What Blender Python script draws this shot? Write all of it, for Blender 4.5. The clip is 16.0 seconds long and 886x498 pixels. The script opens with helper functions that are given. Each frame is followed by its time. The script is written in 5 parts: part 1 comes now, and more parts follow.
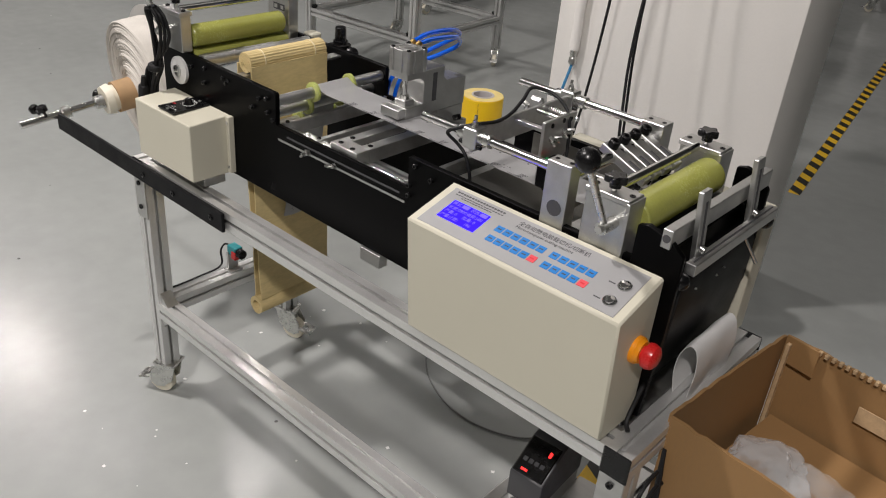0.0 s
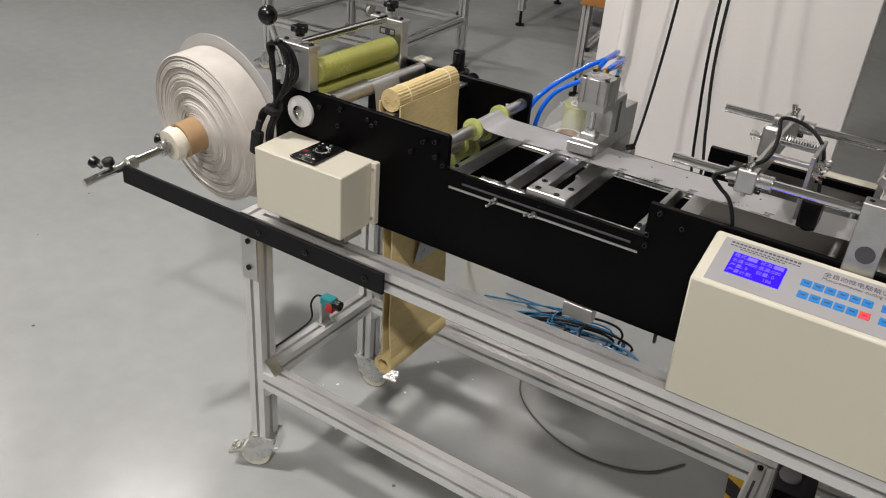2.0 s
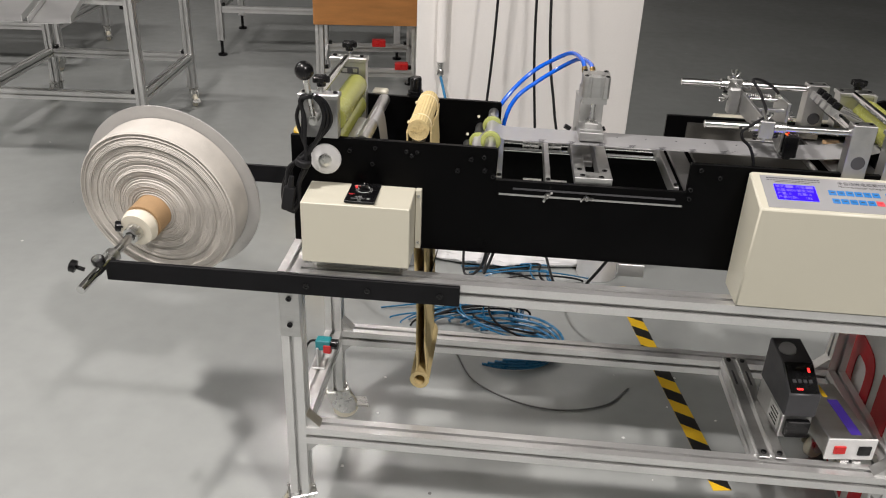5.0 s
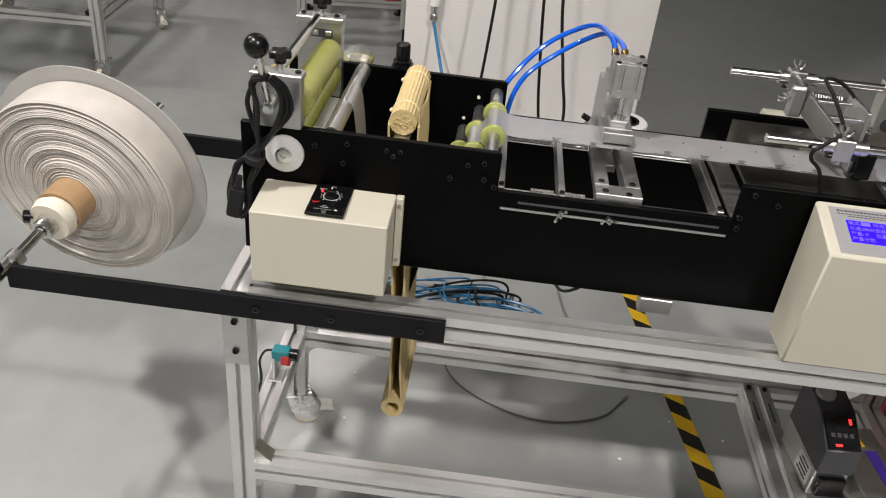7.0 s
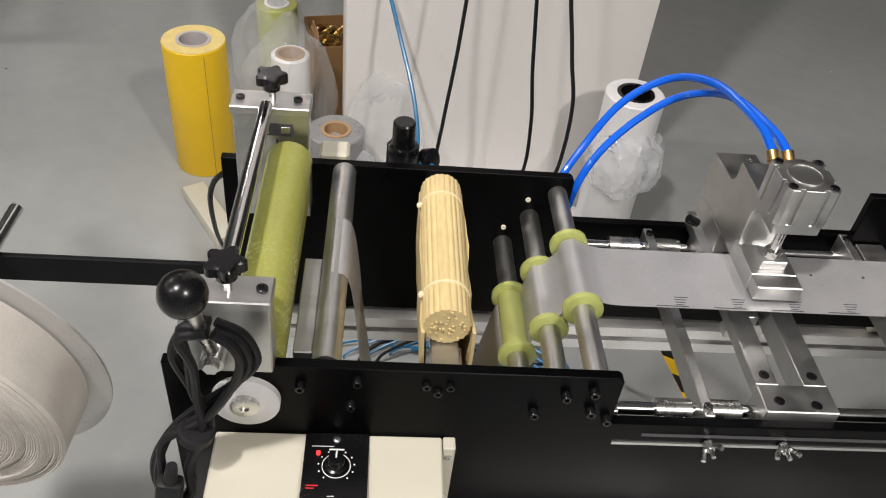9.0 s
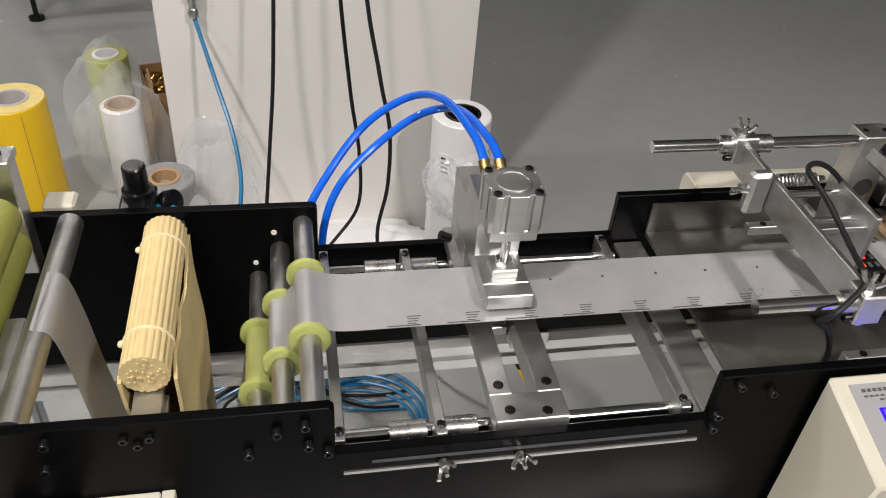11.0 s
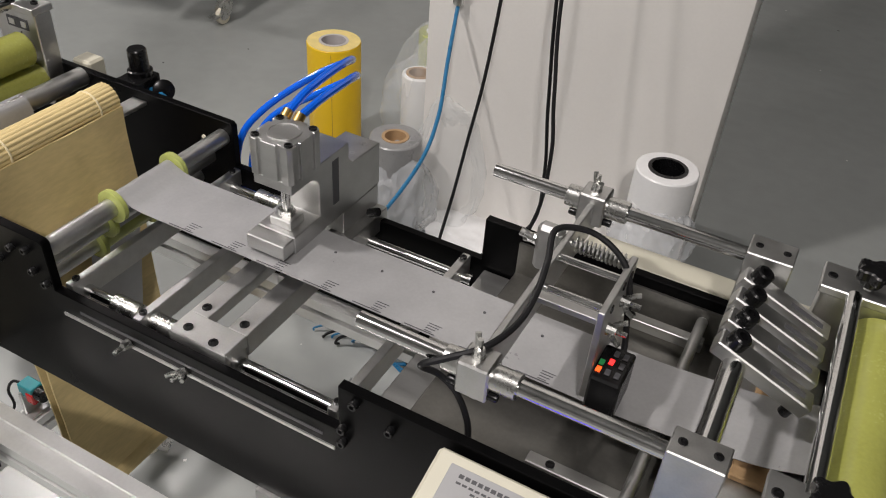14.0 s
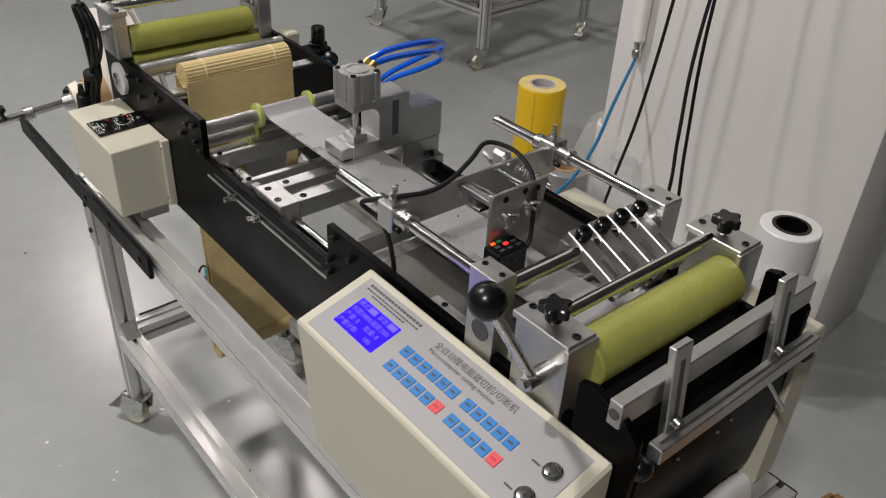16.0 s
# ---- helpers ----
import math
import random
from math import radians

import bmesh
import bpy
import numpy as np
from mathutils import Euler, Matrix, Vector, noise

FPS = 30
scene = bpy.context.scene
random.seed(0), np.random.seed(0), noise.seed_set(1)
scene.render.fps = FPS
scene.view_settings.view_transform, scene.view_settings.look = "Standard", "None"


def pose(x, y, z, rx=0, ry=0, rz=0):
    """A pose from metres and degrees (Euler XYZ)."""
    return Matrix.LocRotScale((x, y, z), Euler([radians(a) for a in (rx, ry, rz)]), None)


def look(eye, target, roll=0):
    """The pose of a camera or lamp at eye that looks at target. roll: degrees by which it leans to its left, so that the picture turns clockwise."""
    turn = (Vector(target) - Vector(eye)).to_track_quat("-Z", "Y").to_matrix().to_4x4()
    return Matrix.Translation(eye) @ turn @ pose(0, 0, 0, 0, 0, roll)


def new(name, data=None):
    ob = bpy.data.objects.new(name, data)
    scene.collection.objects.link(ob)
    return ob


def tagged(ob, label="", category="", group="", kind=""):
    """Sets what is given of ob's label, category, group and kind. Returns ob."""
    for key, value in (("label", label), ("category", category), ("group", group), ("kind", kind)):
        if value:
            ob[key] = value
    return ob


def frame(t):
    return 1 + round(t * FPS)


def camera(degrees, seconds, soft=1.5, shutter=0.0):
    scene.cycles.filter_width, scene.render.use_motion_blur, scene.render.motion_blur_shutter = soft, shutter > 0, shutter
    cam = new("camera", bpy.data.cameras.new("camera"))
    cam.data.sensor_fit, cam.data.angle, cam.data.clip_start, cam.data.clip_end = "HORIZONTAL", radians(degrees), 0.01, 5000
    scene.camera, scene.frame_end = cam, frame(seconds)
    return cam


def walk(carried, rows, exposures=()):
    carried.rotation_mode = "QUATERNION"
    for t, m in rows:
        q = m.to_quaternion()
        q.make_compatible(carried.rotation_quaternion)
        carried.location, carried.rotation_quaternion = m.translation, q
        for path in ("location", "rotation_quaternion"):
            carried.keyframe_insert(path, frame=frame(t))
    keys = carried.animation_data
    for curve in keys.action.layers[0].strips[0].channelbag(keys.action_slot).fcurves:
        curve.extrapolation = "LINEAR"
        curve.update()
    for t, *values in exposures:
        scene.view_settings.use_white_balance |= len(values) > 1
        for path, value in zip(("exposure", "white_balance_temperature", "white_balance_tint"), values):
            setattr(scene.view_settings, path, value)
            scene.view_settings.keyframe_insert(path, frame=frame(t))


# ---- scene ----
cam = camera(56.5, 16.0, soft=1.1)
PATH = [
    (0, (1.554, -0.783, 1.412), (0.437, 0.549, 0.422), 5.1),
    (0.5, (1.429, -0.744, 1.419), (0.364, 0.629, 0.428), 5.5),
    (1, (1.288, -0.812, 1.405), (0.292, 0.622, 0.429), 5.3),
    (1.5, (1.146, -0.943, 1.401), (0.207, 0.525, 0.42), 4.8),
    (2, (1.022, -0.962, 1.386), (0.129, 0.531, 0.399), 4.9),
    (2.5, (0.849, -0.892, 1.383), (0.003, 0.623, 0.389), 4.0),
    (3, (0.739, -0.907, 1.368), (0.027, 0.665, 0.357), 4.2),
    (3.5, (0.54, -1.037, 1.388), (0.063, 0.62, 0.375), 2.7),
    (4, (0.481, -1.152, 1.39), (0.16, 0.593, 0.467), 1.7),
    (4.5, (0.428, -1.288, 1.4), (0.249, 0.498, 0.518), 1.7),
    (4.7, (0.404, -1.308, 1.4), (0.257, 0.477, 0.508), 1.7),
    (6.8, (0.351, -1.029, 1.411), (0.318, 0.674, 0.364), 5.9),
    (7, (0.347, -0.964, 1.399), (0.285, 0.721, 0.323), 6.1),
    (7.5, (0.231, -0.748, 1.39), (0.195, 0.905, 0.264), 6.3),
    (8, (0.183, -0.56, 1.396), (0.223, 1.038, 0.194), 7.4),
    (8.5, (0.19, -0.41, 1.408), (0.241, 1.124, 0.125), 7.9),
    (9, (0.163, -0.334, 1.408), (0.33, 1.165, 0.094), 6.9),
    (9.5, (0.149, -0.315, 1.405), (0.494, 1.158, 0.097), 5.6),
    (10, (0.184, -0.335, 1.398), (0.64, 1.131, 0.116), 4.8),
    (10.2, (0.218, -0.355, 1.401), (0.668, 1.12, 0.128), 4.9),
    (12.3, (0.665, -0.312, 1.414), (0.61, 1.274, 0.198), 3.6),
    (12.5, (0.735, -0.335, 1.414), (0.597, 1.248, 0.198), 3.3),
    (13, (0.903, -0.398, 1.411), (0.573, 1.166, 0.209), 3.2),
    (13.5, (0.96, -0.367, 1.401), (0.471, 1.15, 0.193), 3.4),
    (14, (0.994, -0.281, 1.398), (0.311, 1.143, 0.17), 4.5),
    (14.5, (1.086, -0.248, 1.402), (0.152, 1.02, 0.168), 4.6),
    (15, (1.229, -0.216, 1.406), (0.116, 0.91, 0.185), 4.5),
    (15.5, (1.332, -0.246, 1.412), (0.116, 0.822, 0.237), 3.2),
    (16, (1.458, -0.347, 1.42), (0.201, 0.751, 0.318), 3.3),
]
EXPOSURES = [(0, -0.64), (2.0, -0.56), (3.2, -0.54), (4.5, -0.42), (7.0, -0.50), (9.0, -0.50), (12.5, -0.44), (13.5, -0.62), (14.5, -0.80), (16, -0.91)]
walk(cam, [(t, look(eye, target, roll)) for t, eye, target, roll in PATH], EXPOSURES)

# ---------------------------------------------------------------- world and lights
world = bpy.data.worlds.new("world")
scene.world = world
world.use_nodes = True
world.node_tree.nodes["Background"].inputs[0].default_value = (0.75, 0.80, 0.85, 1)
world.node_tree.nodes["Background"].inputs[1].default_value = 0.015


def ceiling_lamp(x, y, sx, sy, watts, z=4.15, turn=10.0):
    data = bpy.data.lights.new("ceiling_light", "AREA")
    data.shape, data.size, data.size_y, data.energy = "RECTANGLE", sx, sy, watts
    data.color = (1.0, 0.935, 0.905)
    ob = new("ceiling_light_beam", data)
    ob.matrix_world = pose(x, y, z, 0, 0, turn)
    return ob


LAMPS = [(2.0, -2.5, 235, 0.24), (-0.95, -0.95, 180, 0.18), (-3.0, 1.9, 80, 1.1), (-6.1, 1.6, 80, 1.1), (-2.7, -1.6, 66, 0.4), (-1.2, 5.2, 40, 1.1)]
for lx, ly, lw, ls in LAMPS:
    ceiling_lamp(lx, ly, ls, 0.25, lw)

# ---------------------------------------------------------------- materials
MATS = {}


def mat(name, color, rough=0.5, metal=0.0, var=0.08, scale=30.0, bump=0.05, fine=400.0, stretch=(1, 1, 1), coat=0.0,
        emit=0.0, alpha=1.0, trans=0.0, island=0.0, sub=0.0):
    m = bpy.data.materials.new(name)
    m.use_nodes = True
    nt = m.node_tree
    b = nt.nodes["Principled BSDF"]
    tc = nt.nodes.new("ShaderNodeTexCoord")
    mp = nt.nodes.new("ShaderNodeMapping")
    mp.inputs["Scale"].default_value = stretch
    nt.links.new(tc.outputs["Object"], mp.inputs[0])
    big, small = nt.nodes.new("ShaderNodeTexNoise"), nt.nodes.new("ShaderNodeTexNoise")
    for n, s in ((big, scale), (small, fine)):
        n.inputs["Scale"].default_value = s
        n.inputs["Detail"].default_value = 4
        nt.links.new(mp.outputs[0], n.inputs["Vector"])
    add = nt.nodes.new("ShaderNodeMath")
    add.operation = "MULTIPLY_ADD"
    add.inputs[1].default_value = 0.45
    nt.links.new(small.outputs[0], add.inputs[0])
    nt.links.new(big.outputs[0], add.inputs[2])
    ramp = nt.nodes.new("ShaderNodeMapRange")
    ramp.inputs[1].default_value, ramp.inputs[2].default_value = 0.45, 1.0
    ramp.inputs[3].default_value, ramp.inputs[4].default_value = 1 - var, 1 + var
    nt.links.new(add.outputs[0], ramp.inputs[0])
    mix = nt.nodes.new("ShaderNodeVectorMath")
    mix.operation = "SCALE"
    mix.inputs[0].default_value = color[:3]
    nt.links.new(ramp.outputs[0], mix.inputs["Scale"])
    nt.links.new(mix.outputs[0], b.inputs["Base Color"])
    rr = nt.nodes.new("ShaderNodeMapRange")
    rr.inputs[1].default_value, rr.inputs[2].default_value = 0.45, 1.0
    rr.inputs[3].default_value, rr.inputs[4].default_value = max(0.02, rough * 0.8), min(1, rough * 1.25)
    nt.links.new(add.outputs[0], rr.inputs[0])
    nt.links.new(rr.outputs[0], b.inputs["Roughness"])
    b.inputs["Metallic"].default_value = metal
    b.inputs["Coat Weight"].default_value = coat
    b.inputs["Transmission Weight"].default_value = trans
    b.inputs["Subsurface Weight"].default_value = sub
    if sub:
        b.inputs["Subsurface Radius"].default_value = (0.02, 0.02, 0.01)
    b.inputs["Alpha"].default_value = alpha
    if bump:
        bp = nt.nodes.new("ShaderNodeBump")
        bp.inputs["Strength"].default_value = bump
        bp.inputs["Distance"].default_value = 0.002
        nt.links.new(add.outputs[0], bp.inputs["Height"])
        nt.links.new(bp.outputs[0], b.inputs["Normal"])
    if emit:
        b.inputs["Emission Color"].default_value = (*color[:3], 1)
        b.inputs["Emission Strength"].default_value = emit
    MATS[name] = m
    return m


ALU = mat("brushed_aluminium", (0.58, 0.58, 0.57), 0.40, 1.0, 0.10, 14, 0.06, 260, (1, 6, 6))
ALU_SATIN = mat("satin_anodised_profile", (0.74, 0.74, 0.73), 0.36, 0.75, 0.08, 9, 0.04, 220, (1, 1, 1))
MILLED = mat("milled_aluminium", (0.58, 0.58, 0.57), 0.38, 1.0, 0.12, 40, 0.08, 500)
CHROME = mat("polished_steel", (0.70, 0.70, 0.69), 0.14, 1.0, 0.08, 20, 0.0, 300)
STEEL = mat("grey_steel_bed", (0.20, 0.195, 0.18), 0.34, 0.85, 0.18, 18, 0.04, 240)
ZINC = mat("zinc_plated_steel", (0.62, 0.62, 0.60), 0.28, 1.0, 0.15, 60, 0.05, 500)
BLACK = mat("black_anodised_plate", (0.0016, 0.0016, 0.0018), 0.34, 0.0, 0.25, 12, 0.05, 500)
ARM = mat("dark_grey_painted_steel", (0.008, 0.008, 0.009), 0.50, 0.0, 0.25, 20, 0.08, 400)
BLACKP = mat("black_plastic", (0.005, 0.005, 0.0055), 0.25, 0.0, 0.15, 40, 0.03, 500)
RUBBER = mat("black_cable_rubber", (0.012, 0.012, 0.013), 0.50, 0.0, 0.2, 50, 0.05, 500)
CREAM = mat("cream_powder_coat", (0.575, 0.552, 0.45), 0.42, 0.0, 0.03, 6, 0.06, 900)
PANEL = mat("grey_panel_overlay", (0.34, 0.34, 0.345), 0.45, 0.1, 0.04, 10, 0.03, 900)
PU = mat("yellow_green_rubber", (0.33, 0.34, 0.085), 0.24, 0.0, 0.16, 9, 0.05, 300, sub=0.15)
PUF = mat("pale_green_plastic_flange", (0.74, 0.80, 0.28), 0.22, 0.0, 0.06, 20, 0.03, 300, trans=0.55)
FILM = mat("frosted_label_film", (0.38, 0.38, 0.385), 0.33, 0.30, 0.10, 22, 0.0, 300)
PAPER = mat("white_paper_roll", (0.56, 0.53, 0.485), 0.75, 0.0, 0.16, 16, 0.12, 500)
LINER = mat("grey_film_disc", (0.55, 0.54, 0.52), 0.30, 0.0, 0.06, 10, 0.03, 300, alpha=0.75)
KRAFT = mat("brown_card_core", (0.42, 0.27, 0.14), 0.75, 0.0, 0.12, 30, 0.1, 400)
NYLON = mat("ivory_nylon", (0.78, 0.73, 0.60), 0.45, 0.0, 0.05, 20, 0.04, 400)
TAN = mat("tan_woven_mat", (0.62, 0.49, 0.24), 0.75, 0.0, 0.22, 18, 0.25, 260, (1, 0.25, 1))
STRING = mat("pale_string", (0.78, 0.68, 0.44), 0.8, 0.0, 0.1, 60, 0.1, 500)
BLUEKEY = mat("blue_key", (0.015, 0.19, 0.55), 0.4, 0.0, 0.08, 60, 0.03, 500)
REDKEY = mat("red_key", (0.72, 0.08, 0.10), 0.4, 0.0, 0.08, 60, 0.03, 500)
LCD = mat("blue_backlit_screen", (0.022, 0.004, 1.0), 0.6, 0.0, 0.02, 30, 0.0, 300, emit=1.5)
LCDTXT = mat("pale_screen_marks", (0.12, 0.085, 1.0), 0.6, 0.0, 0.02, 30, 0.0, 300, emit=1.5)
REDLED = mat("red_led", (1.0, 0.03, 0.03), 0.3, 0.0, 0.02, 30, 0.0, 300, emit=3.0)
ORANGELED = mat("orange_led", (1.0, 0.12, 0.02), 0.3, 0.0, 0.02, 30, 0.0, 300, emit=1.6)
GREENLED = mat("green_led", (0.03, 0.30, 0.09), 0.3, 0.0, 0.02, 30, 0.0, 300, emit=0.10)
ESTOP_R = mat("red_plastic", (0.62, 0.02, 0.02), 0.28, 0.0, 0.06, 40, 0.02, 400)
ESTOP_Y = mat("orange_yellow_plastic", (0.85, 0.30, 0.01), 0.30, 0.0, 0.06, 40, 0.02, 400)
HOSE = mat("blue_air_hose", (0.005, 0.12, 0.72), 0.18, 0.0, 0.06, 40, 0.0, 300, coat=0.3)
HOSE2 = mat("dull_blue_air_hose", (0.02, 0.16, 0.33), 0.28, 0.0, 0.06, 40, 0.0, 300)
BRASS = mat("brass_fitting", (0.55, 0.38, 0.14), 0.3, 1.0, 0.1, 60, 0.04, 400)
YELLOW = mat("yellow_film_roll", (0.90, 0.58, 0.008), 0.40, 0.0, 0.05, 8, 0.04, 200)
YELTAPE = mat("yellow_tape", (0.80, 0.50, 0.02), 0.45, 0.0, 0.08, 20, 0.03, 300)
BLKTAPE = mat("black_tape", (0.015, 0.014, 0.013), 0.45, 0.0, 0.15, 20, 0.03, 300)
WHITEFILM = mat("white_wrapped_roll", (0.80, 0.80, 0.80), 0.35, 0.0, 0.05, 9, 0.08, 120)
GREYFILM = mat("grey_wound_tape", (0.28, 0.28, 0.28), 0.3, 0.1, 0.12, 30, 0.05, 300)
CLEAR = mat("clear_crumpled_plastic", (0.86, 0.89, 0.90), 0.10, 0.0, 0.04, 14, 0.5, 45, alpha=0.18)
HAZY = mat("hazy_plastic_bag", (0.80, 0.83, 0.86), 0.14, 0.0, 0.05, 14, 0.5, 45, alpha=0.32)
CARD = mat("brown_cardboard", (0.29, 0.165, 0.065), 0.78, 0.0, 0.12, 7, 0.08, 260, (1, 1, 0.3))
CARD_EDGE = mat("torn_card_edge", (0.50, 0.35, 0.20), 0.85, 0.0, 0.2, 40, 0.2, 400)
PLASTER = mat("white_painted_plaster", (0.87, 0.845, 0.81), 0.62, 0.0, 0.035, 2.2, 0.06, 160)
WALLP = mat("pale_wall_paint", (0.40, 0.40, 0.39), 0.7, 0.0, 0.05, 1.2, 0.05, 120)
CEILP = mat("ceiling_paint", (0.34, 0.34, 0.34), 0.8, 0.0, 0.05, 1.0, 0.05, 120)
PLY = mat("orange_plywood", (0.55, 0.24, 0.07), 0.55, 0.0, 0.18, 6, 0.06, 160, (1, 1, 6))
# grey of cases and keys, also painted on faces as the shade inside recesses
VFDG = mat("dark_grey_case_and_recess_shade", (0.06, 0.06, 0.065), 0.45, 0.0, 0.1, 30, 0.05, 400)
WHITEP = mat("white_plastic", (0.75, 0.75, 0.74), 0.4, 0.0, 0.04, 30, 0.03, 400)
VIOLET = mat("violet_sticker", (0.06, 0.03, 0.30), 0.4, 0.0, 0.1, 60, 0.02, 400)
REDINK = mat("red_print", (0.62, 0.02, 0.03), 0.5, 0.0, 0.05, 30, 0.03, 300)
INK = mat("black_ink", (0.07, 0.07, 0.075), 0.6, 0.0, 0.1, 60, 0.0, 300)
TEAL = mat("teal_plastic", (0.02, 0.28, 0.32), 0.4, 0.0, 0.06, 60, 0.02, 400)


def floor_material():
    m = mat("grey_green_epoxy_floor", (0.345, 0.360, 0.350), 0.22, 0.0, 0.10, 0.9, 0.015, 14)
    nt = m.node_tree
    b = nt.nodes["Principled BSDF"]
    b.inputs["Specular IOR Level"].default_value = 0.55
    tc = nt.nodes["Texture Coordinate"]
    # scuffs: thin bright and dark specks of dried paint
    v = nt.nodes.new("ShaderNodeTexVoronoi")
    v.inputs["Scale"].default_value = 7.0
    nt.links.new(tc.outputs["Object"], v.inputs["Vector"])
    lt = nt.nodes.new("ShaderNodeMath")
    lt.operation = "LESS_THAN"
    lt.inputs[1].default_value = 0.035
    nt.links.new(v.outputs["Distance"], lt.inputs[0])
    gate = nt.nodes.new("ShaderNodeMath")
    gate.operation = "GREATER_THAN"
    gate.inputs[1].default_value = 0.62
    sep = nt.nodes.new("ShaderNodeSeparateColor")
    nt.links.new(v.outputs["Color"], sep.inputs[0])
    nt.links.new(sep.outputs[0], gate.inputs[0])
    mul = nt.nodes.new("ShaderNodeMath")
    mul.operation = "MULTIPLY"
    nt.links.new(lt.outputs[0], mul.inputs[0])
    nt.links.new(gate.outputs[0], mul.inputs[1])
    spk = nt.nodes.new("ShaderNodeMix")
    spk.data_type = "RGBA"
    nt.links.new(mul.outputs[0], spk.inputs[0])
    old = b.inputs["Base Color"].links[0].from_socket
    nt.links.new(old, spk.inputs[6])
    c2 = nt.nodes.new("ShaderNodeMix")
    c2.data_type = "RGBA"
    c2.inputs[6].default_value, c2.inputs[7].default_value = (0.12, 0.12, 0.12, 1), (0.62, 0.62, 0.60, 1)
    g2 = nt.nodes.new("ShaderNodeMath")
    g2.operation = "GREATER_THAN"
    g2.inputs[1].default_value = 0.5
    nt.links.new(sep.outputs[1], g2.inputs[0])
    nt.links.new(g2.outputs[0], c2.inputs[0])
    nt.links.new(c2.outputs[2], spk.inputs[7])
    nt.links.new(spk.outputs[2], b.inputs["Base Color"])
    return m


FLOOR = floor_material()
for m_, lev in ((BLACK, 0.07), (ARM, 0.14), (RUBBER, 0.25), (BLACKP, 0.4), (LCD, 0.1), (LCDTXT, 0.1)):
    m_.node_tree.nodes["Principled BSDF"].inputs["Specular IOR Level"].default_value = lev
WIRE = mat("grey_wire", (0.16, 0.16, 0.16), 0.5, 0.0, 0.1, 40, 0.0, 300)

# ---------------------------------------------------------------- builders
ORIG = {}


def thing(name, at, label, category, group="", kind=""):
    ob = new(name)
    ob.empty_display_size = 0.05
    ob.location = at
    ORIG[ob] = Vector(at)
    return tagged(ob, label, category, group, kind)


def part(name, bm, material, parent=None, label="", smooth=True):
    me = bpy.data.meshes.new(name)
    o = ORIG.get(parent, Vector((0, 0, 0)))
    bmesh.ops.translate(bm, verts=bm.verts, vec=-o)
    bmesh.ops.recalc_face_normals(bm, faces=bm.faces)
    for f in bm.faces:
        f.smooth = smooth
    for e in bm.edges:
        e.smooth = not (len(e.link_faces) == 2 and e.calc_face_angle(0) > 0.6)
    bm.to_mesh(me)
    bm.free()
    me.materials.append(material)
    ob = new(name, me)
    if parent is not None:
        ob.parent = parent
    ORIG[ob] = o
    if label:
        ob["label"] = label
    return ob


def solid(name, bm, material, label, category, group="", kind="", at=None):
    """A top-level thing that is a single mesh."""
    if at is None:
        zs = [v.co.copy() for v in bm.verts]
        c = sum(zs, Vector()) / len(zs)
        at = Vector((c.x, c.y, min(v.z for v in zs)))
    bmesh.ops.translate(bm, verts=bm.verts, vec=-Vector(at))
    ob = part(name, bm, material)
    ob.location = at
    ORIG[ob] = Vector(at)
    return tagged(ob, label, category, group, kind)


def B():
    return bmesh.new()


def bx(bm, x0, x1, y0, y1, z0, z1, bev=0.0, seg=1, m=None):
    r = bmesh.ops.create_cube(bm, size=1)
    for v in r["verts"]:
        v.co = Vector(((x0 + x1) / 2 + v.co.x * (x1 - x0), (y0 + y1) / 2 + v.co.y * (y1 - y0), (z0 + z1) / 2 + v.co.z * (z1 - z0)))
    vs = r["verts"]
    if m is not None:
        bmesh.ops.transform(bm, matrix=m, verts=vs)
    if bev:
        es = list({e for v in vs for e in v.link_edges})
        bmesh.ops.bevel(bm, geom=es, offset=bev, segments=seg, affect="EDGES", profile=0.5)
    return bm


def frame_of(d):
    d = d.normalized()
    a = Vector((0, 0, 1)) if abs(d.z) < 0.9 else Vector((1, 0, 0))
    u = d.cross(a).normalized()
    return u, d.cross(u).normalized()


def cy(bm, p0, p1, r, seg=20, r2=None):
    return lathe(bm, p0, p1, [(0, r), (1, r if r2 is None else r2)], seg, unit=True)


def lathe(bm, p0, p1, prof, seg=24, unit=False, closed=True, wob=0.0):
    """Turns (distance along the axis, radius) about the line from p0 to p1."""
    p0, p1 = Vector(p0), Vector(p1)
    d = p1 - p0
    k = d.length if unit else 1.0
    d.normalize()
    u, w = frame_of(d)
    rings = []
    for s, r in prof:
        ring = []
        for i in range(seg):
            a = 2 * math.pi * i / seg
            q = u * math.cos(a) + w * math.sin(a)
            rr = r * (1 + wob * noise.noise(Vector((math.cos(a) * 1.5, math.sin(a) * 1.5, s * 9)))) if wob else r
            ring.append(bm.verts.new(p0 + d * (s * k) + q * rr))
        rings.append(ring)
    for a, b in zip(rings, rings[1:]):
        for i in range(seg):
            bm.faces.new((a[i], a[(i + 1) % seg], b[(i + 1) % seg], b[i]))
    if closed:
        bm.faces.new(list(reversed(rings[0])))
        bm.faces.new(rings[-1])
    else:
        for i in range(seg):
            bm.faces.new((rings[-1][i], rings[-1][(i + 1) % seg], rings[0][(i + 1) % seg], rings[0][i]))
    return bm


def ball(bm, c, r, seg=20):
    prof = [(-r * math.cos(math.pi * i / 10), max(1e-4, r * math.sin(math.pi * i / 10))) for i in range(11)]
    return lathe(bm, Vector(c), Vector(c) + Vector((0, 0, 1)), prof, seg)


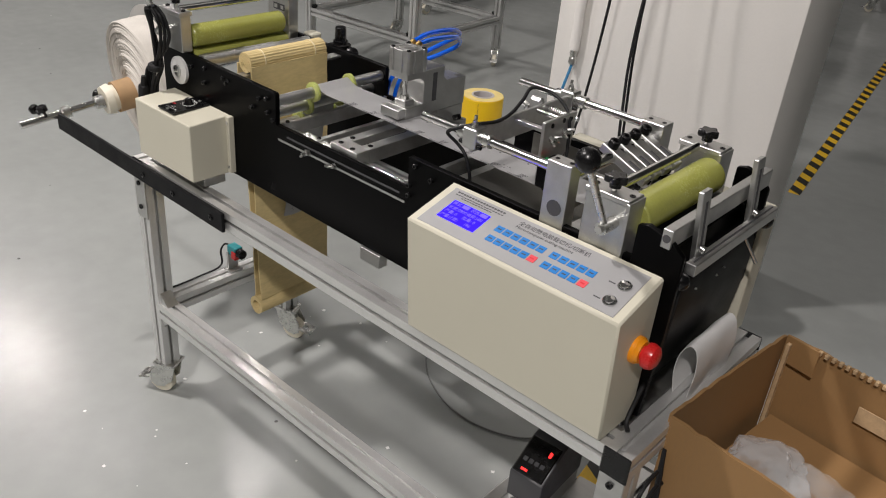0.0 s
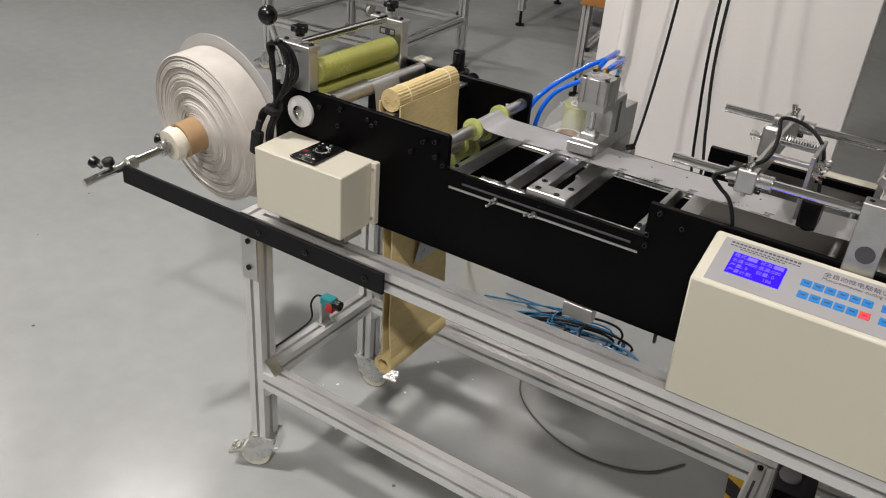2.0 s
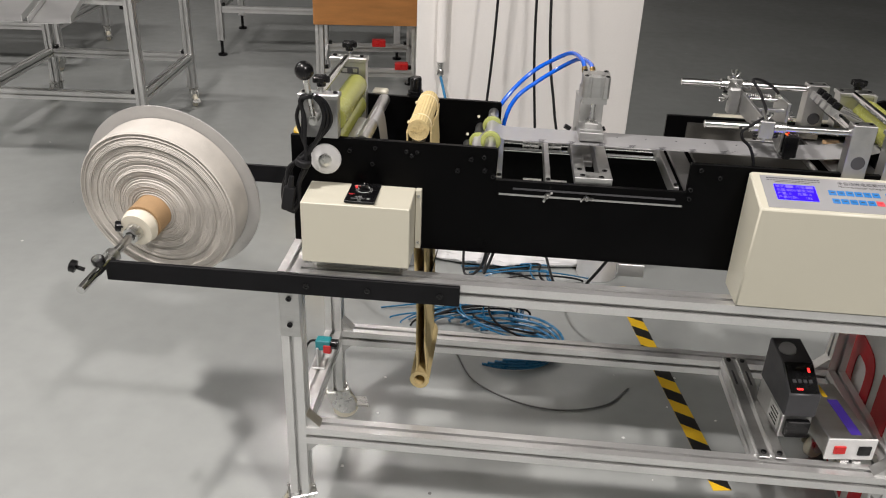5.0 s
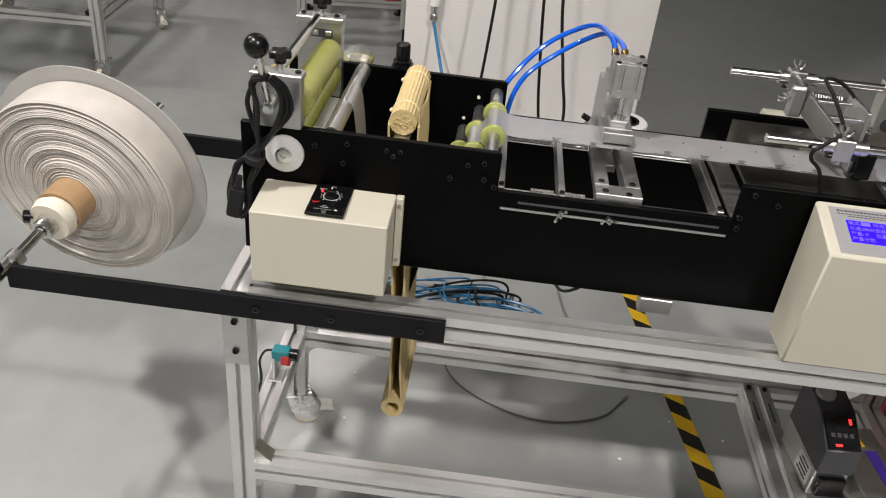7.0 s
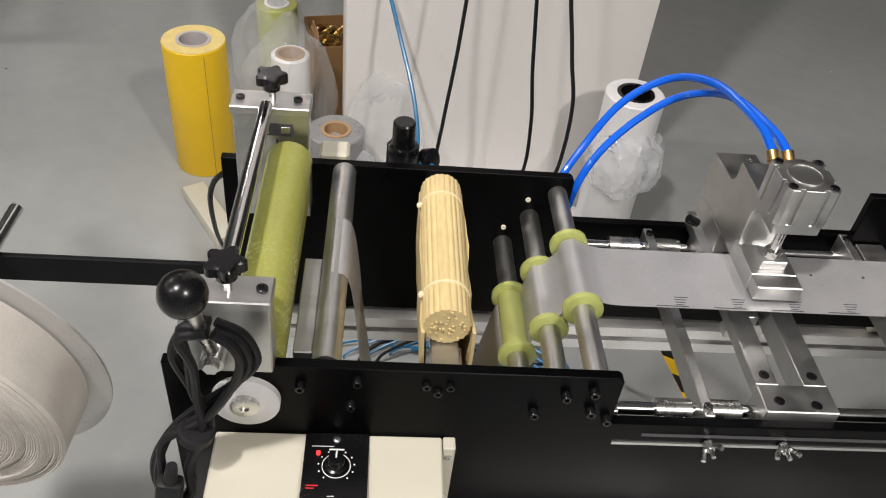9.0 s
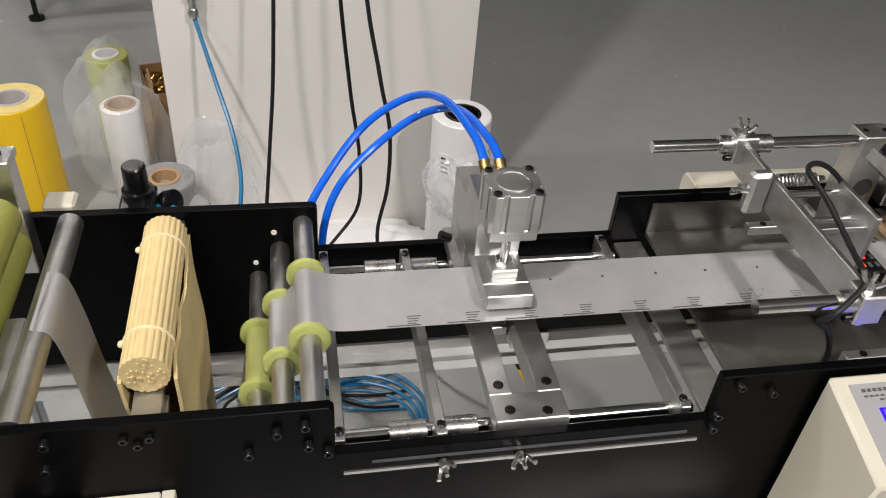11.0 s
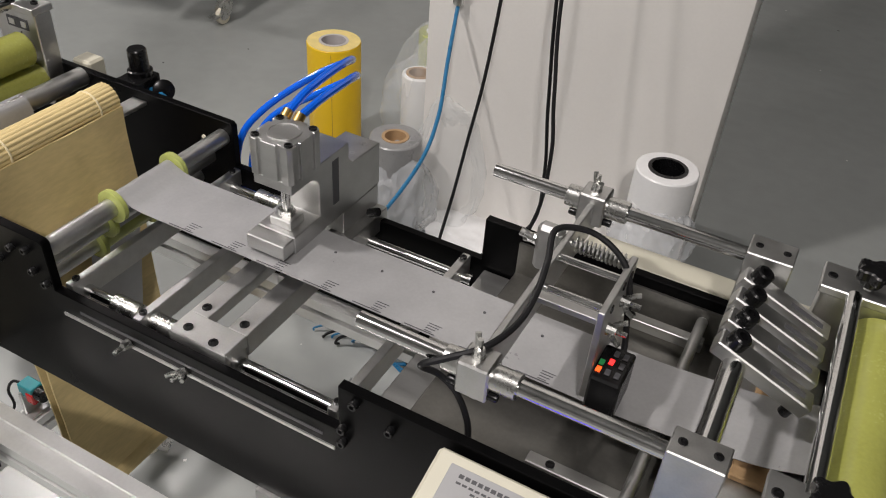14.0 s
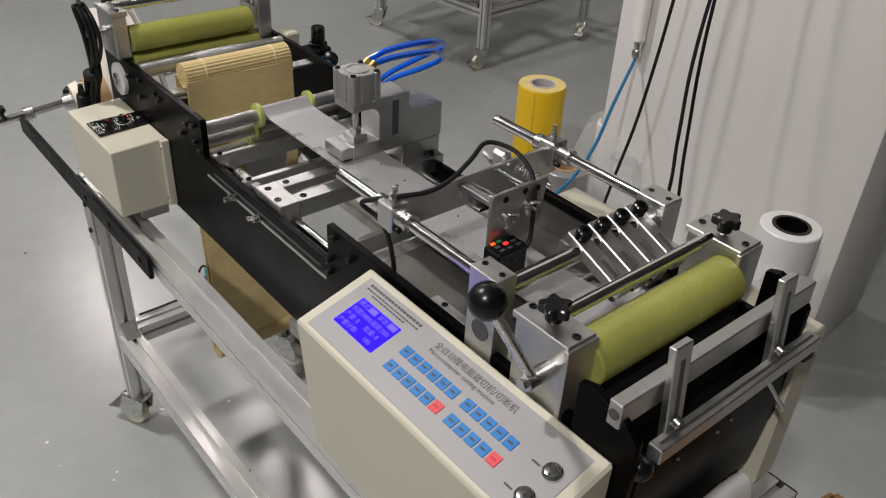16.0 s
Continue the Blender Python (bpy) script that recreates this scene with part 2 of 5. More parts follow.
def smooth_line(pts, sub=7):
    P = [Vector(p) for p in pts]
    P = [P[0] * 2 - P[1]] + P + [P[-1] * 2 - P[-2]]
    out = []
    for i in range(1, len(P) - 2):
        for k in range(sub):
            t = k / sub
            a, b, c, d = P[i - 1], P[i], P[i + 1], P[i + 2]
            out.append(0.5 * ((2 * b) + (c - a) * t + (2 * a - 5 * b + 4 * c - d) * t * t + (3 * b - a - 3 * c + d) * t ** 3))
    out.append(P[-2])
    return out


def sweep(bm, pts, r, seg=8, sub=7):
    L = smooth_line(pts, sub)
    u = None
    prev = None
    for i, p in enumerate(L):
        d = (L[min(i + 1, len(L) - 1)] - L[max(i - 1, 0)]).normalized()
        if u is None:
            u, _ = frame_of(d)
        u = (u - d * u.dot(d)).normalized()
        w = d.cross(u)
        ring = [bm.verts.new(p + (u * math.cos(2 * math.pi * k / seg) + w * math.sin(2 * math.pi * k / seg)) * r) for k in range(seg)]
        if prev:
            for k in range(seg):
                bm.faces.new((prev[k], prev[(k + 1) % seg], ring[(k + 1) % seg], ring[k]))
        else:
            bm.faces.new(list(reversed(ring)))
        prev = ring
    bm.faces.new(prev)
    return bm


def prism(bm, poly, axis, a, b, bev=0.0):
    """A polygon in the plane across the axis, drawn out from a to b."""
    def pt(u, v, s):
        return {"x": (s, u, v), "y": (u, s, v), "z": (u, v, s)}[axis]
    lo = [bm.verts.new(pt(u, v, a)) for u, v in poly]
    hi = [bm.verts.new(pt(u, v, b)) for u, v in poly]
    fs = [bm.faces.new(lo), bm.faces.new(list(reversed(hi)))]
    n = len(poly)
    for i in range(n):
        fs.append(bm.faces.new((lo[i], hi[i], hi[(i + 1) % n], lo[(i + 1) % n])))
    bmesh.ops.recalc_face_normals(bm, faces=fs)
    if bev:
        bmesh.ops.bevel(bm, geom=list({e for f in fs for e in f.edges}), offset=bev, segments=1, affect="EDGES")
    return bm


def sheet(bm, line, y0, y1, thick=0.0006, ny=1, wave=0.0):
    """A thin web that follows a line of (x, z) and runs from y0 to y1."""
    L = smooth_line([(x, 0, z) for x, z in line], 6)
    rows = {}
    for side in (0, 1):
        for i, p in enumerate(L):
            d = (L[min(i + 1, len(L) - 1)] - L[max(i - 1, 0)]).normalized()
            nrm = Vector((-d.z, 0, d.x)) * thick * side
            for j in range(ny + 1):
                y = y0 + (y1 - y0) * j / ny
                w = wave * noise.noise(Vector((p.x * 20, y * 25, p.z * 12)))
                rows[side, i, j] = bm.verts.new((p.x + nrm.x + w, y, p.z + nrm.z + w * 0.4))
    n = len(L)
    for i in range(n - 1):
        for j in range(ny):
            for s in (0, 1):
                bm.faces.new((rows[s, i, j], rows[s, i + 1, j], rows[s, i + 1, j + 1], rows[s, i, j + 1]))
        for j in (0, ny):
            bm.faces.new((rows[0, i, j], rows[0, i + 1, j], rows[1, i + 1, j], rows[1, i, j]))
    for i in (0, n - 1):
        for j in range(ny):
            bm.faces.new((rows[0, i, j], rows[0, i, j + 1], rows[1, i, j + 1], rows[1, i, j]))
    return bm


SLOT = [(-0.02, 0.02), (-0.0042, 0.02), (-0.0042, 0.0160), (-0.0085, 0.0160), (-0.0060, 0.0100), (0.0060, 0.0100), (0.0085, 0.0160),
        (0.0042, 0.0160), (0.0042, 0.02)]


def profile(bm, p0, p1, size=0.04):
    """A slotted square aluminium profile with its axis from p0 to p1."""
    k = size / 0.04
    sec = []
    for q in range(4):
        c, s = [(1, 0), (0, -1), (-1, 0), (0, 1)][q]
        sec += [((u * c - v * s) * k, (u * s + v * c) * k) for u, v in SLOT]
    p0, p1 = Vector(p0), Vector(p1)
    d = (p1 - p0).normalized()
    if abs(d.z) > 0.9:
        u, w = Vector((1, 0, 0)), Vector((0, 1, 0))
    else:
        u, w = Vector((-d.y, d.x, 0)).normalized(), Vector((0, 0, 1))
    lo = [bm.verts.new(p0 + u * a + w * b) for a, b in sec]
    hi = [bm.verts.new(p1 + u * a + w * b) for a, b in sec]
    bm.faces.new(lo)
    bm.faces.new(list(reversed(hi)))
    for i in range(len(sec)):
        j = (i + 1) % len(sec)
        bm.faces.new((lo[i], hi[i], hi[j], lo[j]))
    return bm


def star_knob(parent, c, r=0.014, name="knob"):
    c = Vector(c)
    bm = B()
    poly = []
    for i in range(35):
        a = 2 * math.pi * i / 35
        rr = r * (0.84 + 0.16 * math.cos(5 * a))
        poly.append((c.x + rr * math.cos(a), c.y + rr * math.sin(a)))
    prism(bm, poly, "z", c.z, c.z + 0.011, 0.0015)
    cy(bm, c - Vector((0, 0, 0.007)), c, r * 0.5, 14)
    k = part(name, bm, BLACKP, parent, "black star knob")
    part("stud", cy(B(), c - Vector((0, 0, 0.022)), c - Vector((0, 0, 0.006)), 0.0035, 10), ZINC, k)
    return k


def wing_nut(parent, c, axis=(0, -1, 0), name="wing_nut", turn=0.4):
    c, d = Vector(c), Vector(axis).normalized()
    u, w = frame_of(d)
    a = u * math.cos(turn) + w * math.sin(turn)
    bm = B()
    cy(bm, c, c + d * 0.008, 0.0055, 10, 0.004)
    for s in (-1, 1):
        sweep(bm, [c + d * 0.004 + a * s * 0.004, c + d * 0.009 + a * s * 0.008, c + d * 0.014 + a * s * 0.0105], 0.0024, 6, 3)
    cy(bm, c, c + d * 0.017, 0.0022, 8)
    return part(name, bm, ZINC, parent, "zinc wing nut")


def bolt(parent, c, axis, r=0.005, h=0.005, name="bolt", material=None):
    c, d = Vector(c), Vector(axis).normalized()
    bm = B()
    lathe(bm, c, c + d, [(0, r), (h * 0.85, r), (h, r * 0.85), (h, r * 0.5), (h * 0.4, r * 0.48)], 12)
    return part(name, bm, material or BLACKP, parent)


def text(name, body, size, m, material, parent, label=""):
    cu = bpy.data.curves.new(name, "FONT")
    cu.body, cu.size, cu.extrude = body, size, 0.00015
    tmp = bpy.data.objects.new("tmp", cu)
    scene.collection.objects.link(tmp)
    bpy.context.view_layer.update()
    me = bpy.data.meshes.new_from_object(tmp.evaluated_get(bpy.context.evaluated_depsgraph_get()))
    bpy.data.objects.remove(tmp)
    bpy.data.curves.remove(cu)
    me.transform(Matrix.Translation(-ORIG[parent]) @ m)
    me.materials.clear()
    me.materials.append(material)
    ob = new(name, me)
    ob.parent = parent
    ORIG[ob] = ORIG[parent]
    if label:
        ob["label"] = label
    return ob


# ---------------------------------------------------------------- the hall
ROOM = 10.0  # degrees by which the hall is turned against the machine
fm = B()
bx(fm, -9, 9, -7, 11, -0.12, 0)
solid("floor", fm, FLOOR, "grey-green epoxy-coated concrete floor with scuffs", "floor", kind="structure", at=(0, 0, 0))
for nm, (x0, x1, y0, y1) in {"wall_north": (-9.2, 9.2, 11, 11.2), "wall_south": (-9.2, 9.2, -7.2, -7), "wall_west": (-9.2, -9, -7, 11), "wall_east": (9, 9.2, -7, 11)}.items():
    solid(nm, bx(B(), x0, x1, y0, y1, 0, 4.3), WALLP, "plain pale painted hall wall", "wall", kind="structure")
solid("ceiling", bx(B(), -9.2, 9.2, -7.2, 11.2, 4.3, 4.5), CEILP, "plain pale hall ceiling", "ceiling", kind="structure")
for lx, ly, lw, ls in LAMPS:
    lamp = thing("ceiling_light", (lx, ly, 4.17), "long white ceiling light fitting", "ceiling light", "ceiling lights")
    rot = pose(lx, ly, 4.17, 0, 0, ROOM)
    part("housing", bx(B(), -0.64, 0.64, -0.19, 0.19, 0.02, 0.13, 0.004, m=rot), WHITEP, lamp)

CR = pose(0.812, 1.50, 0, 0, 0, 4)  # front right corner of the column
col = B()
bx(col, -0.74, 0, 0, 0.36, 0, 4.3, 0.006, 2, m=CR)
solid("column", col, PLASTER, "white painted square concrete column with scuffs", "column", kind="structure")

# ---------------------------------------------------------------- equipment table
XL, XR, YF, YB, YL = 0.003, 1.217, 0.040, 0.412, 0.040
ZL = 0.262  # height of the lower rails
table = thing("equipment_table", (0.6, 0.22, 0), "slotted aluminium profile equipment table on castors", "table")
part("top_rail", profile(B(), (XL + 0.02, YF, 0.63), (XR - 0.02, YF, 0.63)), ALU_SATIN, table)
part("top_rail", profile(B(), (XL + 0.02, YB, 0.63), (XR - 0.02, YB, 0.63)), ALU_SATIN, table)
part("end_rail", profile(B(), (XL, YF - 0.02, 0.63), (XL, YB + 0.02, 0.63)), ALU_SATIN, table)
part("end_rail", profile(B(), (XR, YF - 0.02, 0.63), (XR, YB + 0.02, 0.63)), ALU_SATIN, table)
part("lower_rail", profile(B(), (XL + 0.02, YL, ZL), (XR - 0.02, YL, ZL)), ALU_SATIN, table)
part("lower_rail", profile(B(), (XL + 0.02, YB, ZL), (XR - 0.02, YB, ZL)), ALU_SATIN, table)
part("lower_end_rail", profile(B(), (XL, YL + 0.02, ZL), (XL, YB - 0.02, ZL)), ALU_SATIN, table)
part("lower_end_rail", profile(B(), (XR, YL + 0.02, ZL), (XR, YB - 0.02, ZL)), ALU_SATIN, table)
for xx in (0.965, 1.135):
    part("cross_rail", profile(B(), (xx, YL + 0.02, ZL + 0.005), (xx, YB - 0.02, ZL + 0.005)), ALU_SATIN, table)


def castor(parent, x, y, ztop, turn, r=0.033):
    m = pose(x, y, 0, 0, 0, turn)
    bm = B()
    bx(bm, -0.030, 0.030, -0.026, 0.026, ztop - 0.006, ztop, 0.002, m=m)
    cy(bm, m @ Vector((0, 0, ztop - 0.018)), m @ Vector((0, 0, ztop - 0.005)), 0.022, 16)
    for s in (-1, 1):
        v = [(-0.026, ztop - 0.010), (0.028, ztop - 0.010), (0.046, r + 0.022), (0.046, r - 0.004), (0.030, r - 0.014), (0.010, r - 0.010), (-0.016, r + 0.014)]
        k = B()
        prism(k, v, "y", s * 0.0165 - 0.0015, s * 0.0165 + 0.0015)
        bmesh.ops.transform(k, matrix=m, verts=k.verts)
        tmp = bpy.data.meshes.new("t")
        k.to_mesh(tmp)
        k.free()
        bm.from_mesh(tmp)
        bpy.data.meshes.remove(tmp)
    bx(bm, -0.024, 0.026, -0.0165, 0.0165, ztop - 0.014, ztop - 0.009, 0.001, m=m)
    bx(bm, 0.0265, 0.0295, -0.0165, 0.0165, r + 0.020, ztop - 0.011, 0.0008, m=m)
    c = part("castor", bm, ZINC, parent, "zinc castor with brake pedal")
    w = B()
    lathe(w, m @ Vector((0.022, -0.012, r)), m @ Vector((0.022, 0.012, r)), [(0, r * 0.55), (0.001, r * 0.93), (0.004, r), (0.020, r), (0.023, r * 0.93), (0.024, r * 0.55)], 24)
    part("wheel", w, NYLON, c, "pale nylon wheel")
    p = B()
    bx(p, 0.034, 0.070, -0.021, 0.021, r + 0.018, r + 0.023, 0.0015, m=m @ pose(0, 0, 0.0, 0, 14, 0))
    part("brake_pedal", p, ZINC, c)
    return c


for xx, yy, tn in ((XL, YL, 205), (XL, YB, 20), (XR, YL, 200), (XR, YB, 30)):
    leg = part("leg", profile(B(), (xx, yy, 0.10), (xx, yy, 0.61)), ALU_SATIN, table)
    castor(table, xx, yy, 0.10, tn)
for xx in (XL, XR):
    br = part("corner_plate", bx(B(), xx - 0.020, xx + 0.020, 0.0160, 0.0198, 0.508, 0.608, 0.001), ALU, table)
    bolt(br, (xx, 0.0160, 0.594), (0, -1, 0), 0.0055, 0.004)
    bolt(br, (xx, 0.0160, 0.536), (0, -1, 0), 0.0055, 0.004)
part("end_cap", bx(B(), XR - 0.0215, XR + 0.0215, 0.0155, 0.0198, 0.606, 0.652, 0.002), BLACKP, table, "black plastic end cap")
part("end_cap", bx(B(), XR - 0.0205, XR + 0.0205, 0.432, 0.436, 0.608, 0.651, 0.002), BLACKP, table, "black plastic end cap")
part("end_cap", bx(B(), XL - 0.020, XL + 0.020, 0.0165, 0.0198, 0.614, 0.650, 0.002), BLACKP, table, "black plastic end cap")
for xx, s in ((XL + 0.02, 1), (XR - 0.02, -1)):
    for yy, zz in ((YL, ZL + 0.02), (YB, ZL + 0.02), (YL, ZL - 0.02), (YB, ZL - 0.02)):
        gp = [(0, 0), (0.028 * s, 0), (0, 0.028 * (1 if zz > ZL else -1))]
        bm = prism(B(), [(xx + a, zz + b) for a, b in gp], "y", yy - 0.014, yy + 0.014)
        part("gusset", bm, ALU, table)

# ---------------------------------------------------------------- unwinding stand and paper roll
AX0, AX1 = Vector((-0.353, -0.075, 0.633)), Vector((-0.290, 0.500, 0.712))  # unwinding axis
AXD = (AX1 - AX0).normalized()


def ax(y):
    return AX0 + (AX1 - AX0) * ((y - AX0.y) / (AX1.y - AX0.y))


stand = thing("unwinding_stand", (-0.1, 0.2, 0.61), "two dark grey steel arms carrying a steel unwinding shaft", "roll stand")
for y0, y1, z0, z1 in ((0.0085, 0.0160, 0.609, 0.650), (0.4325, 0.440, 0.650, 0.691)):
    arm = part("arm", bx(B(), -0.345, 0.327, y0, y1, z0, z1, 0.001), ARM, stand)
    for xx in (0.04, 0.155, 0.29):
        bolt(arm, (xx, y0, z0 + 0.02) if y0 < 0.1 else (xx, y1, z0 + 0.02), (0, -1 if y0 < 0.1 else 1, 0), 0.006, 0.003)
shaft = part("shaft", cy(B(), AX0, AX1, 0.0085, 20), CHROME, stand, "polished steel shaft")
for yy in (0.030, 0.41):
    part("collar", lathe(B(), ax(yy - 0.009), ax(yy + 0.009), [(0, 0.015), (0.018, 0.015)], 20), ZINC, stand)
for c0, c1 in (((-0.375, -0.022, 0.647), (-0.405, -0.026, 0.658)), ((-0.337, -0.022, 0.655), (-0.337, -0.03, 0.68))):
    bm = B()
    lathe(bm, c0, c1, [(-0.006, 0.004), (0.008, 0.004), (0.010, 0.012), (0.020, 0.012), (0.022, 0.009)], 12)
    part("clamp_knob", bm, BLACKP, stand, "black clamp knob")

rc = ax(0.24)
roll = thing("paper_roll", (rc.x, rc.y, rc.z - 0.18), "large roll of white paper webbing on a brown card core", "paper roll")
rng = random.Random(5)
R0, R1, N = 0.041, 0.170, 52
front = []
for i in range(N):
    r = R1 + (R0 - R1) * i / (N - 1)
    y = 0.030 - 0.016 * (i / N) ** 1.5 + rng.uniform(-0.0013, 0.0013) + 0.0025 * math.sin(i * 0.55) * rng.uniform(0.3, 1)
    front += [(y + 0.0014, r + 0.0002), (y, r - 0.0006), (y + 0.0002, r - 0.0018)]
prof = [(0.100, 0.038), (0.100, 0.171), (0.096, 0.172), (0.034, 0.172)] + front + [(0.028, 0.038)]
r0 = ax(0.180)
bm = lathe(B(), r0, r0 + AXD, prof, 112, closed=False, wob=0.012)
part("paper", bm, PAPER, roll)
part("core", lathe(B(), ax(0.150), ax(0.150) + AXD, [(0, 0.0335), (0, 0.0385), (0.14, 0.0385), (0.14, 0.0335)], 40, closed=False), KRAFT, roll, "brown card core")
part("side_disc", lathe(B(), ax(0.2815), ax(0.2815) + AXD, [(0, 0.02), (0, 0.196), (0.003, 0.196), (0.003, 0.02)], 80, closed=False), LINER, roll, "thin hazy film disc")
h0 = ax(0.122)
hub = part("hub", lathe(B(), h0, h0 + AXD, [(0, 0.010), (0, 0.034), (0.018, 0.038), (0.0185, 0.0322), (0.06, 0.031), (0.06, 0.010)], 40, closed=False), NYLON, roll, "ivory nylon cone hub")
part("hub_collar", lathe(B(), ax(0.100), ax(0.100) + AXD, [(0, 0.010), (0, 0.016), (0.02, 0.018), (0.02, 0.010)], 24, closed=False), ZINC, hub)
k0 = ax(0.122)
bm = lathe(B(), k0 + Vector((-0.022, 0.008, 0.004)), k0 + Vector((-0.046, -0.004, 0.008)), [(-0.008, 0.0035), (0.010, 0.0035), (0.011, 0.011), (0.020, 0.011), (0.022, 0.008)], 12)
part("hub_knob", bm, BLACKP, hub, "black clamp knob")

# ---------------------------------------------------------------- cutting machine body
mach = thing("cutting_machine", (0.6, 0.25, 0.65), "black and aluminium label cutting machine bolted to the table", "machine")
PLATE = [(-0.002, 0.676), (1.165, 0.676), (1.165, 0.884), (0.722, 0.884), (0.722, 0.828), (0.378, 0.828), (0.378, 0.884), (0.374, 0.888), (-0.002, 0.890)]
fp = part("front_plate", prism(B(), PLATE, "y", 0.105, 0.115, 0.0008), BLACK, mach, "black anodised front side plate")
bp = part("back_plate", prism(B(), PLATE, "y", 0.386, 0.396, 0.0008), BLACK, mach, "black anodised back side plate")
for xx in (0.10, 0.62, 1.02):
    for yy in (0.100, 0.382):
        part("foot", bx(B(), xx, xx + 0.05, yy, yy + 0.02, 0.650, 0.676, 0.001), ALU, mach)
# black screws on the front plate
for xx, zz in ((0.354, 0.872), (0.331, 0.866), (0.356, 0.846), (0.307, 0.842), (0.372, 0.836), (0.155, 0.876), (0.108, 0.868), (0.150, 0.845), (0.728, 0.836),
               (0.728, 0.818), (0.74, 0.874), (0.775, 0.862)):
    bolt(fp, (xx, 0.105, zz), (0, -1, 0), 0.0045, 0.007)
for xx, zz in ((0.331, 0.856), (0.309, 0.815)):
    bm = cy(B(), (xx, 0.3845, zz), (xx, 0.386, zz), 0.003, 12)
    part("pale_dowel", bm, NYLON, bp)
for xx in (0.212, 0.222, 0.232):
    bolt(fp, (xx, 0.105, 0.872 if xx != 0.222 else 0.864), (0, -1, 0), 0.004, 0.004)

# scale strip and threaded slide rod along the notch
part("scale_strip", bx(B(), 0.385, 0.718, 0.1035, 0.105, 0.7995, 0.8030), ALU, fp, "thin bright scale strip")
part("slot", bx(B(), 0.410, 0.705, 0.1042, 0.105, 0.8115, 0.8150), VFDG, fp)
for xx in (0.474, 0.545):
    wing_nut(fp, (xx, 0.1035, 0.8045), (0, -1, 0.15), turn=0.9 if xx < 0.5 else 0.2)
for yy in (0.135, 0.366):
    part("slide_rod", cy(B(), (0.380, yy, 0.812), (0.722, yy, 0.812), 0.0065, 16), CHROME, mach, "polished slide rod")
for yy in (0.130, 0.371):
    part("upper_rod", cy(B(), (0.380, yy + (0.012 if yy < 0.2 else -0.012), 0.797), (0.722, yy + (0.012 if yy < 0.2 else -0.012), 0.797), 0.005, 14), CHROME, mach)
for xx, z1 in ((0.383, 0.829), (0.474, 0.826), (0.706, 0.832)):
    cb = part("cross_bar", bx(B(), xx - 0.005, xx + 0.005, 0.118, 0.383, z1 - 0.026, z1, 0.0008), ALU, mach, "flat aluminium cross bar")
    for yy in (0.128, 0.373):
        bolt(cb, (xx, yy, z1), (0, 0, 1), 0.004, 0.003)
for xx in (0.445, 0.492):
    for yy in (0.135, 0.366):
        part("rod_bush", lathe(B(), (xx - 0.017, yy, 0.812), (xx + 0.017, yy, 0.812), [(0, 0.0108), (0.034, 0.0108)], 20), ZINC, mach)

# film guide rollers with flanges
for xx, zz, f1, f2, y0 in ((0.362, 0.866, 0.208, 0.300, 0.115), (0.336, 0.832, 0.213, 0.295, 0.115), (0.311, 0.792, 0.213, 0.297, 0.115)):
    gr = part("guide_roller", cy(B(), (xx, y0, zz), (xx, 0.386, zz), 0.0105, 24), MILLED, mach, "satin steel film guide roller")
    for fy in (f1, f2):
        bm = lathe(B(), (xx, fy - 0.004, zz), (xx, fy + 0.004, zz), [(0, 0.0108), (0, 0.0175), (0.0012, 0.0195), (0.0068, 0.0195), (0.008, 0.0175), (0.008, 0.0108)], 32, closed=False)
        part("flange", bm, PUF, gr, "pale yellow-green plastic flange")
part("sleeve", cy(B(), (0.311, 0.217, 0.792), (0.311, 0.293, 0.792), 0.0135, 24), PUF, mach, "pale plastic roller sleeve")

# left feed unit
for s, yy0, yy1 in ((0, 0.097, 0.121), (1, 0.362, 0.388)):
    bm = B()
    bx(bm, 0.019, 0.088 if not s else 0.093, yy0, yy1, 0.890 if not s else 0.835, 0.962, 0.0012)
    blk = part("bearing_block", bm, MILLED, mach, "milled aluminium bearing block")
    part("cap_plate", bx(B(), 0.017, 0.090 if not s else 0.095, yy0 - 0.003, yy1 + 0.003, 0.962, 0.971, 0.001), ALU, blk)
    for xx in (0.026, 0.082):
        bolt(blk, (xx, (yy0 + yy1) / 2, 0.971), (0, 0, 1), 0.0045, 0.003)
    star_knob(blk, (0.057, (yy0 + yy1) / 2, 0.990), 0.0165)
for xx, zz in ((0.028, 0.935), (0.028, 0.90), (0.088, 0.935), (0.088, 0.90)):
    bm = cy(B(), (xx, 0.3635, zz), (xx, 0.364, zz), 0.0025, 10)
    part("dowel_pin", bm, ZINC, mach)
# no recess is cut: dark plates draw the shade of the window and slot
win = part("block_window", bx(B(), 0.040, 0.078, 0.3612, 0.3620, 0.938, 0.952), VFDG, mach, "bearing block window, its shade drawn as a dark plate")
part("window_screw", bx(B(), 0.044, 0.054, 0.3602, 0.3612, 0.941, 0.949, 0.0003), ZINC, win)
part("window_screw", bx(B(), 0.066, 0.075, 0.3602, 0.3612, 0.941, 0.949, 0.0003), ZINC, win)
part("block_slot", bx(B(), 0.0605, 0.0625, 0.3612, 0.3620, 0.918, 0.934), VFDG, mach)
part("tie_rod", cy(B(), (0.052, 0.115, 0.968), (0.052, 0.366, 0.968), 0.0072, 20), CHROME, mach, "polished tie rod")
